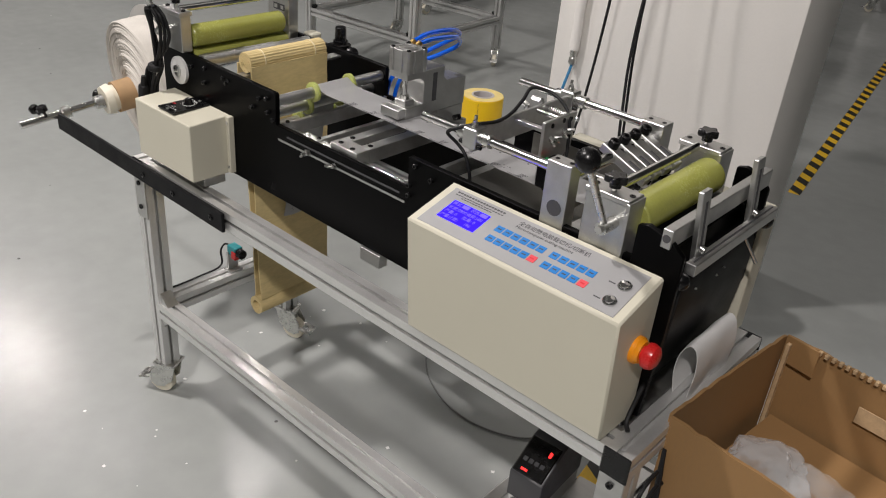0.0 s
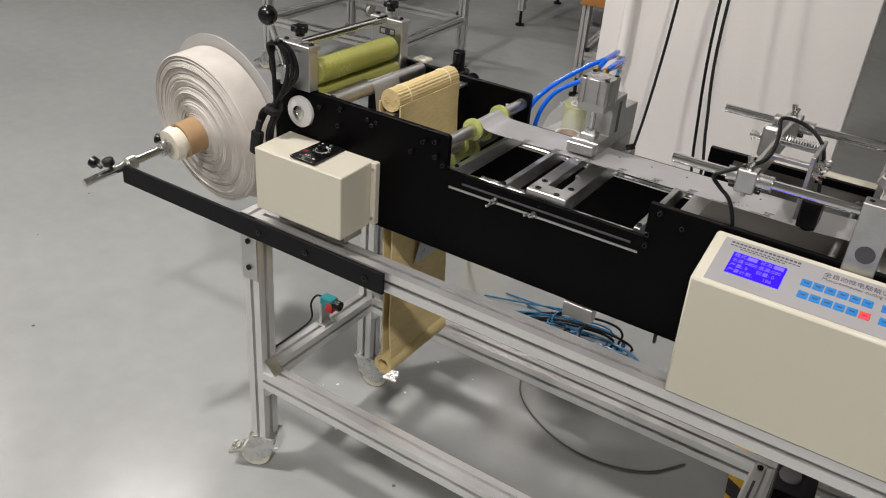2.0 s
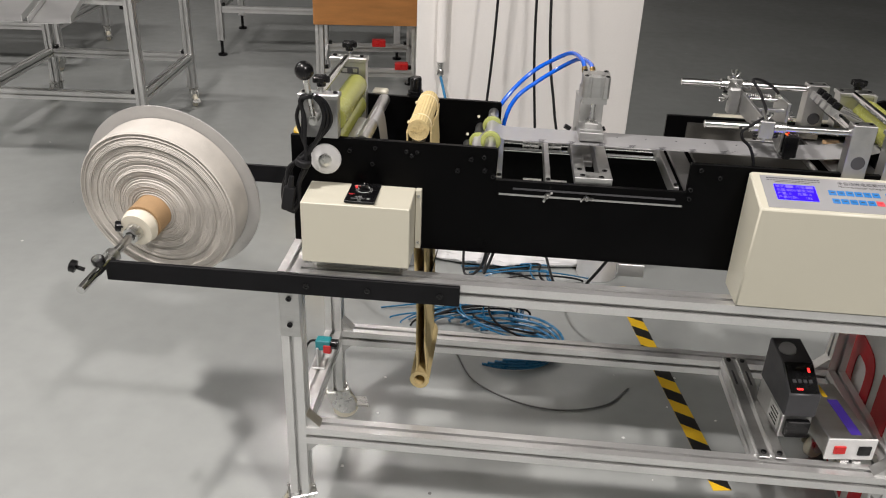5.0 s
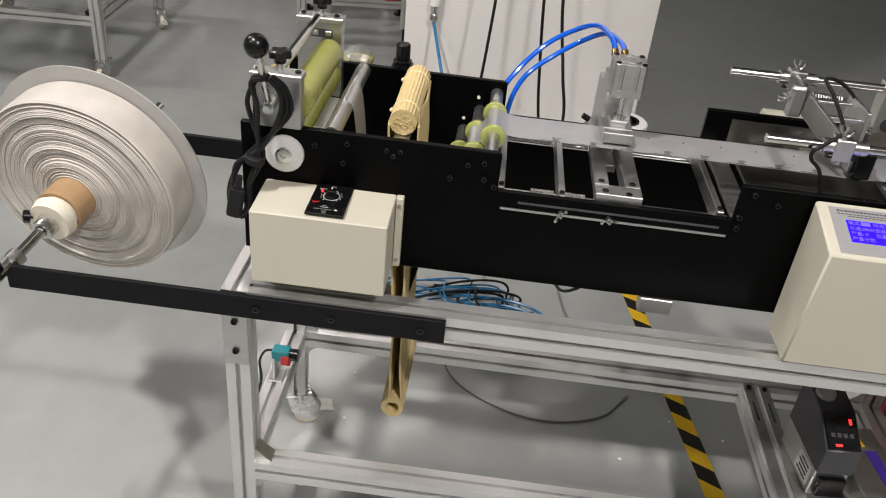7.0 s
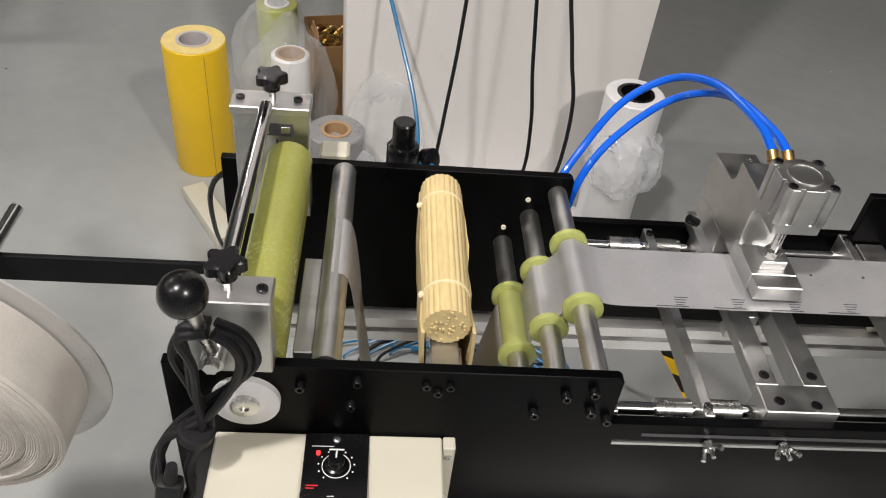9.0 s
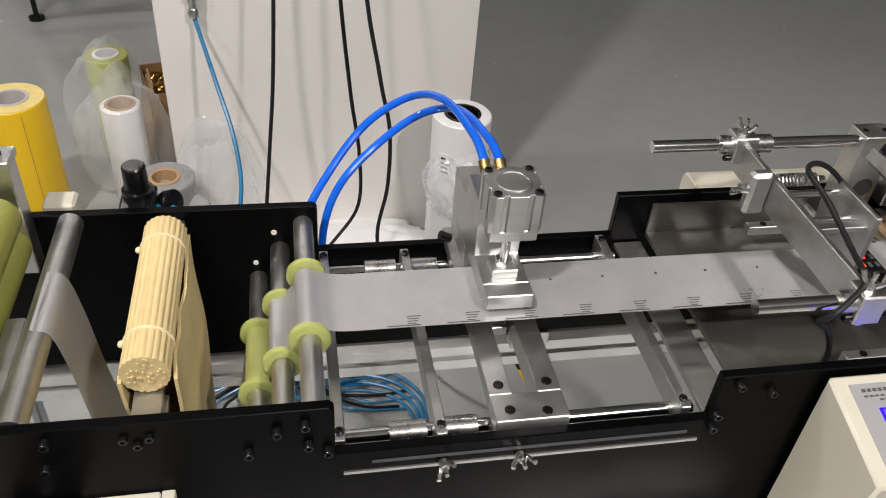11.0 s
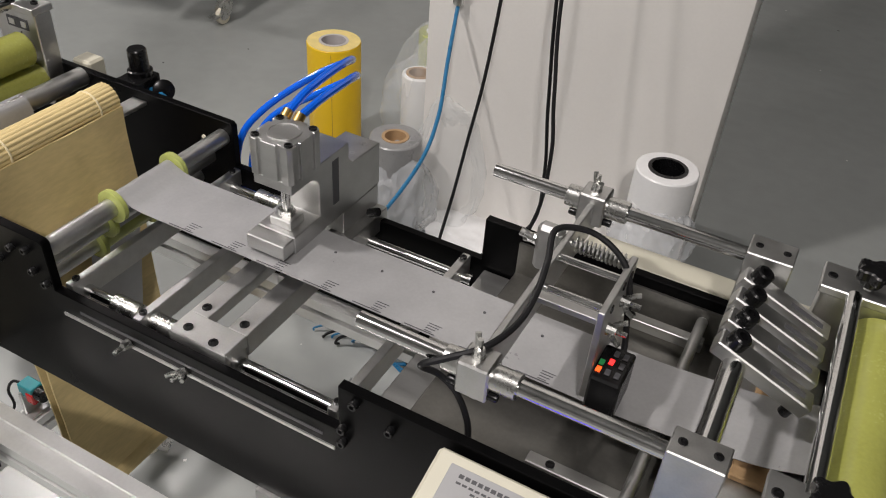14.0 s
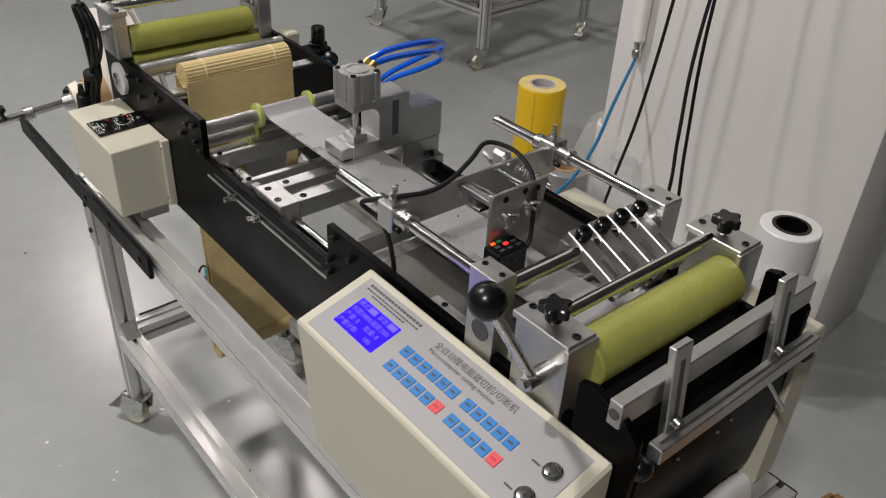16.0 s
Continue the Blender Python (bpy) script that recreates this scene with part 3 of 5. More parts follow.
part("rubber_roller", lathe(B(), (0.075, 0.124, 0.918), (0.075, 0.363, 0.918), [(0, 0.006), (0, 0.021), (0.002, 0.0225), (0.225, 0.0225), (0.227, 0.021), (0.227, 0.006)], 40, closed=False), PU, mach, "yellow-green rubber drive roller")
part("rubber_roller", cy(B(), (0.072, 0.124, 0.872), (0.072, 0.363, 0.872), 0.0215, 36), PU, mach, "yellow-green rubber drive roller")
part("steel_roller", cy(B(), (0.128, 0.115, 0.880), (0.128, 0.386, 0.880), 0.0125, 24), ALU, mach, "grey steel guide roller")
part("scraper_bar", bx(B(), 0.100, 0.116, 0.124, 0.240, 0.876, 0.886, 0.001), ALU, mach, "flat aluminium scraper bar")


def lever(parent, pivot, knob, r=0.0165):
    p, k = Vector(pivot), Vector(knob)
    lv = part("lever", cy(B(), p, k, 0.0052, 14), ZINC, parent, "steel eccentric lever")
    part("lever_knob", ball(B(), k, r, 24), BLACKP, lv, "glossy black ball knob")
    bm = B()
    cy(bm, p + Vector((0, 0.035, 0)), p - Vector((0, 0.010, 0)), 0.009, 18)
    cy(bm, p - Vector((0, 0.010, 0)), p - Vector((0, 0.015, 0)), 0.006, 6)
    part("lever_pivot", bm, ZINC, lv)
    return lv


lever(mach, (0.048, 0.080, 0.930), (0.043, 0.046, 1.026))
disc = part("white_disc", lathe(B(), (0.063, 0.105, 0.848), (0.063, -1, 0.848), [(0, 0.0285), (0.006, 0.0285), (0.007, 0.027)], 40), WHITEP, mach, "white plastic hub disc")
part("disc_boss", lathe(B(), (0.063, 0.098, 0.848), (0.063, -1, 0.848), [(0, 0.012), (0.004, 0.012), (0.005, 0.009), (0.005, 0.004), (0.003, 0.004)], 24), ZINC, disc)
part("back_cover", bx(B(), 0.100, 0.132, 0.3965, 0.424, 0.866, 0.895, 0.003), CREAM, mach, "small cream cover box")

# right clamp rods
for yy, zz in ((0.119, 0.955), (0.366, 0.962)):
    part("rail_rod", cy(B(), (0.735, yy, zz), (0.990, yy, zz), 0.0068, 18), CHROME, mach, "polished rail rod")
    y0, y1 = (0.104, 0.130) if yy < 0.2 else (0.354, 0.386)
    bm = bx(B(), 0.982, 1.022, y0, y1, 0.862, 0.972, 0.001)
    bk = part("rod_bracket", bm, MILLED, mach, "milled aluminium rod bracket")
    # dark disc on the face in place of the hole's inner shade
    part("bracket_hole", cy(B(), (1.004, y0 - 0.0006, 0.905), (1.004, y0 + 0.002, 0.905), 0.012, 24), VFDG, bk)
    for xx in (0.990, 1.014):
        bolt(bk, (xx, (y0 + y1) / 2, 0.972), (0, 0, 1), 0.0035, 0.001)
    bm = bx(B(), 0.826, 0.852, yy - 0.013, yy + 0.013, zz - 0.018, zz + 0.014, 0.0015)
    cl = part("rod_clamp", bm, MILLED, mach, "aluminium rod clamp")
    part("clamp_collar", cy(B(), (0.812, yy, zz), (0.872, yy, zz), 0.0105, 20), ZINC, cl)
    wing_nut(cl, (0.838, yy, zz + 0.014), (0, 0, 1), turn=0.6)
    for xx in (0.826, 0.852):
        bolt(cl, (xx, yy - 0.008, zz - 0.012), (-1 if xx < 0.84 else 1, 0, 0), 0.0035, 0.008)
part("cross_plate", bx(B(), 0.836, 0.842, 0.112, 0.374, 0.930, 0.968, 0.0008), ALU, mach, "flat aluminium cross plate")
# sensor carrier
sb = part("sensor_plate", prism(B(), [(0.205, 0.880), (0.222, 0.880), (0.285, 0.918), (0.290, 0.975), (0.205, 0.975)], "x", 0.898, 0.904, 0.0008), ALU, mach, "aluminium sensor plate")
part("sensor_link", bx(B(), 0.842, 0.898, 0.212, 0.222, 0.955, 0.961, 0.0005), ALU, sb)
for yy, zz in ((0.300, 0.958), (0.270, 0.962), (0.240, 0.950)):
    part("link_rod", cy(B(), (0.838, yy, zz), (0.902, yy, zz), 0.0035, 12), CHROME, sb)
spr = []
for i in range(12 * 9):
    a = i * 2 * math.pi / 9
    spr.append((0.846 + 0.048 * i / 108, 0.300 + 0.0065 * math.cos(a), 0.958 + 0.0065 * math.sin(a)))
part("spring", sweep(B(), spr, 0.0012, 5, 1), ZINC, sb, "steel coil spring")
for yy, zz in ((0.225, 0.945), (0.258, 0.950)):
    wing_nut(sb, (0.904, yy, zz), (1, 0, 0), turn=0.5)
for yy, zz in ((0.225, 0.966), (0.255, 0.968), (0.275, 0.966)):
    bolt(sb, (0.904, yy, zz), (1, 0, 0), 0.004, 0.001)
part("slotted_tab", bx(B(), 0.812, 0.836, 0.285, 0.300, 0.925, 0.975, 0.004), ALU, mach)
wing_nut(mach, (0.812, 0.292, 0.955), (-1, 0, 0), turn=1.0)
sen = part("sensor", bx(B(), 0.9045, 0.931, 0.196, 0.241, 0.874, 0.916, 0.002), BLACKP, mach, "black optical mark sensor with lit buttons")
part("sensor_lens", cy(B(), (0.918, 0.212, 0.874), (0.918, 0.212, 0.8685), 0.008, 14), BLACKP, sen)
for (xx, yy, mt) in ((0.9155, 0.220, REDLED), (0.9085, 0.207, ORANGELED), (0.9085, 0.216, GREENLED)):
    part("sensor_light", bx(B(), xx - 0.002, xx + 0.002, yy - 0.003, yy + 0.003, 0.916, 0.9172), mt, sen)
for xx in (0.9165, 0.9245):
    for yy in ((0.207, 0.231) if xx < 0.92 else (0.207, 0.219, 0.231)):
        part("sensor_key", bx(B(), xx - 0.0022, xx + 0.0022, yy - 0.0035, yy + 0.0035, 0.916, 0.9174, 0.0004), VFDG, sen)
cab = B()
sweep(cab, [(0.918, 0.241, 0.898), (0.917, 0.256, 0.903), (0.912, 0.264, 0.925), (0.904, 0.270, 0.965), (0.887, 0.274, 0.985), (0.862, 0.270, 0.998), (0.840, 0.250, 1.003), (0.846, 0.222, 0.992),
            (0.850, 0.190, 0.978), (0.848, 0.160, 0.971), (0.838, 0.126, 0.9715), (0.815, 0.110, 0.962), (0.798, 0.105, 0.950), (0.806, 0.1215, 0.930), (0.822, 0.1235, 0.915), (0.834, 0.1235, 0.885), (0.834, 0.126, 0.850)], 0.0028, 8)
part("sensor_cable", cab, RUBBER, sen, "black sensor cable")

# finger bar
part("finger_shaft", cy(B(), (1.004, 0.128, 0.945), (1.004, 0.356, 0.945), 0.0095, 22), CHROME, mach, "polished finger shaft")
for i in range(4):
    yc = 0.246 + 0.0305 * i
    m = pose(1.004, yc, 0.950, 0, 22, 0)
    bm = B()
    bx(bm, -0.020, 0.066, -0.010, 0.010, -0.007, 0.007, 0.0012, m=m)
    fg = part("finger", bm, ALU, mach, "aluminium hold-down finger")
    bm = B()
    lathe(bm, m @ Vector((-0.008, 0, 0.007)), m @ Vector((-0.008, 0, 1)), [(0, 0.0085), (0.010, 0.0085), (0.0115, 0.007), (0.0115, 0.004), (0.006, 0.004)], 16)
    part("finger_screw", bm, BLACKP, fg, "black socket screw")
    # slot shown by a dark strip on top, coloured like its inner shade
    part("finger_slot", bx(B(), 0.026, 0.058, -0.003, 0.003, 0.0068, 0.0075, m=m), VFDG, fg)
    bm = B()
    lathe(bm, m @ Vector((0.058, 0, -0.007)), m @ Vector((0.058, 0, -1)), [(0, 0.005), (0.012, 0.005), (0.013, 0.003)], 12)
    part("finger_tip", bm, BLACKP, fg)
# bed plates
bed = part("bed_plate", bx(B(), 0.765, 0.995, 0.117, 0.384, 0.826, 0.832, 0.0008), STEEL, mach, "dull grey steel bed plate")
part("bed_plate", bx(B(), 0.728, 0.762, 0.117, 0.384, 0.812, 0.818, 0.0008), ALU, mach, "dull aluminium bed plate")
part("inner_wall", bx(B(), 0.765, 1.03, 0.1155, 0.1185, 0.832, 0.872), STEEL, mach)
part("inner_wall", bx(B(), 0.765, 1.03, 0.3825, 0.3855, 0.832, 0.872), STEEL, mach)
part("thin_shaft", cy(B(), (0.965, 0.118, 0.858), (0.965, 0.384, 0.858), 0.0055, 16), ALU, mach, "thin steel guide shaft")
part("nose_plate", bx(B(), 0.998, 1.085, 0.118, 0.382, 0.852, 0.858, 0.001), MILLED, mach, "aluminium nose plate")
for yy in (0.148, 0.362):
    lk = part("latch_strip", bx(B(), 0.880, 0.973, yy - 0.006, yy + 0.006, 0.840, 0.852, 0.0008), ALU, mach)
    bolt(lk, (0.900, yy, 0.852), (0, 0, 1), 0.004, 0.001)

# right feed unit
for s, yy0, yy1 in ((0, 0.1035, 0.136), (1, 0.364, 0.398)):
    bm = bx(B(), 1.050, 1.114, yy0, yy1, 0.868, 0.951, 0.0012)
    blk = part("bearing_block", bm, MILLED, mach, "milled aluminium bearing block")
    part("cap_plate", bx(B(), 1.047, 1.117, yy0 - 0.002, yy1 + 0.003, 0.951, 0.959, 0.001), ALU, blk)
    for xx in (1.055, 1.110):
        bolt(blk, (xx, (yy0 + yy1) / 2, 0.959), (0, 0, 1), 0.0042, 0.0015)
    star_knob(blk, (1.084, (yy0 + yy1) / 2 - 0.003, 0.971), 0.0165)
    part("side_plate", bx(B(), 1.114, 1.120, yy0 - 0.004, yy1 + 0.004, 0.835, 0.956, 0.0008), ALU, blk)
part("tie_rod", cy(B(), (1.076, 0.130, 0.955), (1.076, 0.366, 0.955), 0.0068, 20), CHROME, mach, "polished tie rod")
part("rubber_roller", lathe(B(), (1.106, 0.138, 0.919), (1.106, 0.363, 0.919), [(0, 0.006), (0, 0.0255), (0.002, 0.0275), (0.223, 0.0275), (0.225, 0.0255), (0.225, 0.006)], 40, closed=False), PU, mach, "yellow-green rubber drive roller")
# takes the dark arm colour to paint in the shade below the upper roller
part("rubber_roller", cy(B(), (1.110, 0.138, 0.867), (1.110, 0.363, 0.867), 0.0235, 36), ARM, mach, "lower feed roller, coloured dark for the shade beneath")
part("packing_strip", bx(B(), 1.030, 1.062, 0.205, 0.350, 0.8585, 0.8650, 0.001), KRAFT, mach, "brown packing strip")
part("packing_strip", bx(B(), 1.024, 1.048, 0.119, 0.150, 0.8330, 0.8515, 0.001), KRAFT, mach, "brown packing strip")
lever(mach, (1.098, 0.082, 0.922), (1.091, 0.023, 1.030))

# cutter at the outlet
CHEEK = [(1.135, 0.652), (1.196, 0.652), (1.205, 0.80), (1.205, 0.915), (1.185, 0.93), (1.150, 0.940), (1.135, 0.935)]
REAR_CHEEK = [(1.135, 0.725), (1.180, 0.735), (1.190, 0.760), (1.190, 0.915), (1.178, 0.930), (1.150, 0.940), (1.135, 0.935)]
for y0, y1 in ((0.100, 0.109), (0.391, 0.400)):
    ck = part("cutter_cheek", prism(B(), CHEEK if y0 < 0.2 else REAR_CHEEK, "y", y0, y1, 0.001), BLACK, mach, "black cutter side cheek")
    if y0 > 0.2:
        for xx, zz in ((1.184, 0.837), (1.184, 0.758)):
            part("cheek_screw", cy(B(), (xx, 0.400, zz), (xx + 0.005, 0.449, zz), 0.0048, 12), BLACKP, ck)
part("blade_bar", bx(B(), 1.172, 1.186, 0.096, 0.400, 0.920, 0.947, 0.001), ALU, mach, "flat aluminium blade bar")
# end hole is a dark disc that paints in its depth shade
part("blade_bar_hole", cy(B(), (1.179, 0.0952, 0.934), (1.179, 0.098, 0.934), 0.0055, 16), VFDG, mach)
low = part("lower_blade_bar", bx(B(), 1.198, 1.213, 0.128, 0.390, 0.880, 0.897, 0.001), ALU, mach, "lower aluminium blade bar")
# dark line laid on the bar for the shade in its groove
part("blade_slot", bx(B(), 1.2045, 1.2070, 0.135, 0.384, 0.8955, 0.8976), VFDG, low)
for yy in (0.158, 0.322):
    m = pose(1.193, yy, 0.942, 0, -6, 0)
    st = part("strap", bx(B(), -0.004, 0.004, -0.012, 0.012, -0.055, 0.045, 0.001, m=m), ALU, mach, "slotted aluminium strap")
    # uncut slot: its shade is a dark strip on the strap
    part("strap_slot", bx(B(), 0.0036, 0.0044, -0.003, 0.003, -0.038, 0.03, m=m), VFDG, st)
    bolt(st, m @ Vector((0.004, 0, -0.035)), (0.95, 0, -0.3), 0.0055, 0.007, material=ZINC)
for yy in (0.120, 0.385):
    part("cutter_pivot", ball(B(), (1.20, yy, 0.872), 0.013, 14), BLACKP, mach, "black pivot knob")
chute = B()
sheet(chute, [(1.150, 0.866), (1.174, 0.862), (1.187, 0.846), (1.190, 0.800), (1.187, 0.745), (1.182, 0.690)], 0.125, 0.388, 0.0025)
part("chute", chute, BLACK, mach, "black curved sheet outlet chute")
part("chute_rod", cy(B(), (1.194, 0.330, 0.862), (1.214, 0.356, 0.815), 0.003, 10), CHROME, mach)
for i in range(6):
    part("chute_speck", cy(B(), (1.190, 0.20 + 0.022 * i, 0.823 - 0.004 * (i % 2)), (1.1945, 0.20 + 0.022 * i, 0.8245 - 0.004 * (i % 2)), 0.0016, 8), WHITEP, mach) if i in (0, 3, 4) else None
# cream cover on the far side
cov = B()
prism(cov, [(0.4005, 0.6505), (0.443, 0.6505), (0.443, 0.872), (0.436, 0.880), (0.4005, 0.880)], "x", 0.826, 1.197, 0.002)
part("rear_cover", cov, CREAM, mach, "cream painted rear motor cover")

# ---------------------------------------------------------------- punching carriage with air cylinder
car = thing("punch_carriage", (0.555, 0.25, 0.80), "milled aluminium punch carriage with a square air cylinder", "machine part")
bm = B()
bx(bm, 0.521, 0.590, 0.114, 0.146, 0.825, 0.840, 0.001)
bx(bm, 0.521, 0.543, 0.146, 0.402, 0.8255, 0.8395, 0.0008)
bx(bm, 0.567, 0.590, 0.146, 0.402, 0.8130, 0.8395, 0.0008)
fk = part("fork", bm, MILLED, car, "forked aluminium base plate")
for xx, yy in ((0.532, 0.157), (0.5785, 0.157), (0.536, 0.126), (0.570, 0.122)):
    bolt(fk, (xx, yy, 0.8394 if yy > 0.146 else 0.8399), (0, 0, 1), 0.0050, 0.0016)
part("slot_bar", bx(B(), 0.545, 0.565, 0.250, 0.398, 0.810, 0.822, 0.0008), MILLED, car)
part("front_drop", bx(B(), 0.5225, 0.5885, 0.1145, 0.1225, 0.800, 0.825, 0.0008), MILLED, car)
for yy in (0.124, 0.354):
    part("bearing_housing", bx(B(), 0.524, 0.587, yy, yy + 0.025, 0.798, 0.825, 0.001), MILLED, car)
# C-shaped frame with an arched throat
bm = B()
arch = [(0.272 + 0.016 * math.sin(math.pi * i / 16), 0.924 + 0.016 * math.cos(math.pi * i / 16)) for i in range(9)]
prism(bm, [(0.404, 0.868), (0.404, 0.921), (0.350, 0.924), (0.342, 0.932), (0.342, 0.952), (0.243, 0.952), (0.243, 0.940)] + arch + [(0.288, 0.889), (0.243, 0.889), (0.243, 0.868)], "x", 0.531, 0.577, 0.0008)
cf = part("punch_frame", bm, MILLED, car, "C-shaped milled aluminium punch frame")
# dark plate on the side face paints the shade of an uncut slot
part("frame_slot", bx(B(), 0.5768, 0.5776, 0.311, 0.322, 0.890, 0.944), VFDG, cf)
for yy in (0.366, 0.390):
    bolt(cf, (0.565, yy, 0.9225), (0, 0, 1), 0.0036, 0.0008, material=ZINC)
part("frame_lip", bx(B(), 0.531, 0.577, 0.224, 0.2425, 0.872, 0.889, 0.001), ALU, cf, "bright front lip")
part("base_block", bx(B(), 0.531, 0.577, 0.330, 0.402, 0.8395, 0.868, 0.001), MILLED, car)
for xx in (0.524, 0.584):
    part("clamp_screw", cy(B(), (xx, 0.372, 0.846), (xx + (0.012 if xx > 0.55 else -0.012), 0.372, 0.852), 0.0052, 12), BLACKP, car, "black clamping screw")
part("piston_rod", cy(B(), (0.554, 0.262, 0.880), (0.554, 0.262, 0.945), 0.0048, 14), CHROME, car)
part("rod_nut", cy(B(), (0.554, 0.262, 0.899), (0.554, 0.262, 0.906), 0.009, 6), ZINC, car)
part("punch_block", bx(B(), 0.541, 0.567, 0.250, 0.274, 0.8885, 0.899, 0.001), ALU, car, "bright punch block")
# cylinder body: square extrusion with grooves
cbm = B()
h = 0.0255
poly = []
for q in range(4):
    c, s = [(1, 0), (0, -1), (-1, 0), (0, 1)][q]
    for u, v in ((-h + 0.004, h), (-0.014, h), (-0.014, h - 0.003), (-0.009, h - 0.003), (-0.009, h), (0.009, h), (0.009, h - 0.003), (0.014, h - 0.003), (0.014, h), (h - 0.004, h), (h, h - 0.004)):
        poly.append((0.554 + u * c - v * s, 0.266 + u * s + v * c))
prism(cbm, poly, "z", 0.952, 0.993, 0.0005)
cyl = part("air_cylinder", cbm, ALU, car, "square aluminium compact air cylinder")
lathe_cap = lathe(B(), (0.554, 0.266, 0.993), (0.554, 0.266, 2), [(0, 0.017), (0.0015, 0.017), (0.0015, 0.0145), (0.0005, 0.0145), (0.0005, 0.001)], 32)
part("cylinder_cap", lathe_cap, ALU, cyl)
for sx in (-1, 1):
    for sy in (-1, 1):
        bolt(cyl, (0.554 + sx * 0.0195, 0.266 + sy * 0.0195, 0.993), (0, 0, 1), 0.0042, 0.002)
for xx in (0.534, 0.549):
    part("hose_fitting", lathe(B(), (xx, 0.286, 0.984), (xx - 0.001, 0.304, 0.996), [(0, 0.0045), (0.008, 0.0045), (0.008, 0.0058), (0.018, 0.0058)], 14), BRASS, cyl, "brass push-in fitting")
hoses = thing("air_hose", (0.38, 0.40, 0.65), "pair of bright blue looped air hoses on the punch cylinder", "air hose")
part("hose", sweep(B(), [(0.534, 0.298, 0.993), (0.530, 0.340, 1.000), (0.516, 0.425, 0.992), (0.488, 0.480, 0.966), (0.438, 0.476, 0.934), (0.390, 0.434, 0.892), (0.364, 0.412, 0.845), (0.360, 0.405, 0.76), (0.37, 0.402, 0.70)], 0.0045, 10), HOSE, hoses)
part("hose", sweep(B(), [(0.549, 0.298, 0.993), (0.546, 0.340, 0.994), (0.532, 0.420, 0.982), (0.500, 0.466, 0.952), (0.454, 0.460, 0.921), (0.408, 0.428, 0.890), (0.386, 0.412, 0.840), (0.382, 0.405, 0.76), (0.392, 0.402, 0.70)], 0.0045, 10), HOSE, hoses)

# ---------------------------------------------------------------- label film through the machine
film = thing("label_film", (0.6, 0.25, 0.86), "frosted label film strip running over the rollers", "film strip")
bm = B()
sheet(bm, [(0.125, 0.893), (0.140, 0.885), (0.148, 0.840), (0.158, 0.740), (0.185, 0.560), (0.215, 0.50), (0.250, 0.54), (0.280, 0.68), (0.2955, 0.770), (0.300, 0.785)], 0.215, 0.293, 0.0004)
part("film_loop", bm, FILM, film)
bm = B()
sheet(bm, [(0.322, 0.800), (0.3235, 0.826), (0.327, 0.842), (0.336, 0.8445), (0.349, 0.858), (0.352, 0.872), (0.362, 0.8785), (0.376, 0.8725), (0.395, 0.8678), (0.45, 0.8676), (0.55, 0.8676), (0.70, 0.8675), (0.85, 0.8674), (0.95, 0.8672), (1.04, 0.8760), (1.075, 0.886), (1.108, 0.8965)], 0.213, 0.295, 0.0005)
part("film_strip", bm, FILM, film)
for i in range(9):
    x = 0.385 + 0.0575 * i
    bm = B()
    for k in range(4):
        bx(bm, x + 0.012 - 0.000 * k, x + 0.026 - 0.002 * (3 - k), 0.2165 + 0.0034 * k, 0.2172 + 0.0034 * k, 0.86835, 0.86865)
    bx(bm, x - 0.008, x + 0.024, 0.2142, 0.2152, 0.86835, 0.86865)
    if 0 < i:
        part("print_mark", bm, INK, film, "small black print marks")
for xx in (0.609, 0.724, 0.665, 0.78, 0.84):
    part("register_dot", cy(B(), (xx, 0.268, 0.8670), (xx, 0.268, 0.86865), 0.0015, 10), INK, film)

# ---------------------------------------------------------------- woven mat over its bar
mat_ob = thing("woven_mat", (0.236, 0.25, 0.32), "tan woven mat rolled and hung over a bar", "mat")
bm = B()
poly = []
for i in range(132):
    a = 2 * math.pi * i / 132
    rr = 0.0195 + 0.0011 * abs(math.sin(a * 11)) + 0.0006 * noise.noise(Vector((a * 3, 0, 0)))
    poly.append((0.228 + rr * math.cos(a), 0.899 + rr * math.sin(a)))
prism(bm, poly, "y", 0.147, 0.338)
part("top_roll", bm, TAN, mat_ob, "rolled top of thin tan strands")
rng = random.Random(3)
for k in range(40):
    a = rng.uniform(0, 6.28)
    r = rng.uniform(0.002, 0.0175)
    yy = 0.1458 + rng.uniform(-0.0008, 0.0006)
    part("strand", cy(B(), (0.228 + r * math.cos(a), yy, 0.899 + r * math.sin(a)), (0.228 + r * math.cos(a), 0.151, 0.899 + r * math.sin(a)), 0.0011, 6), TAN, mat_ob)
br = part("bar_bracket", bx(B(), 0.215, 0.243, 0.1105, 0.150, 0.866, 0.870, 0.0006), ALU, mat_ob, "pale aluminium bar bracket")
bolt(br, (0.229, 0.128, 0.870), (0, 0, 1), 0.0022, 0.001)
for yy in (0.182, 0.308):
    bm = lathe(B(), (0.228, yy - 0.0014, 0.899), (0.228, yy + 0.0014, 0.899), [(0, 0.0195), (0.0006, 0.0216), (0.0022, 0.0216), (0.0028, 0.0195)], 40, closed=False)
    st = part("string", bm, STRING, mat_ob, "pale binding string")
    part("knot", ball(B(), (0.2065, yy - 0.001, 0.902), 0.0035, 10), STRING, st)
bm = B()
sheet(bm, [(0.249, 0.895), (0.250, 0.80), (0.247, 0.68), (0.248, 0.55), (0.252, 0.42), (0.256, 0.36)], 0.143, 0.338, 0.003, 12, 0.004)
part("hanging_sheet", bm, TAN, mat_ob)
bm = B()
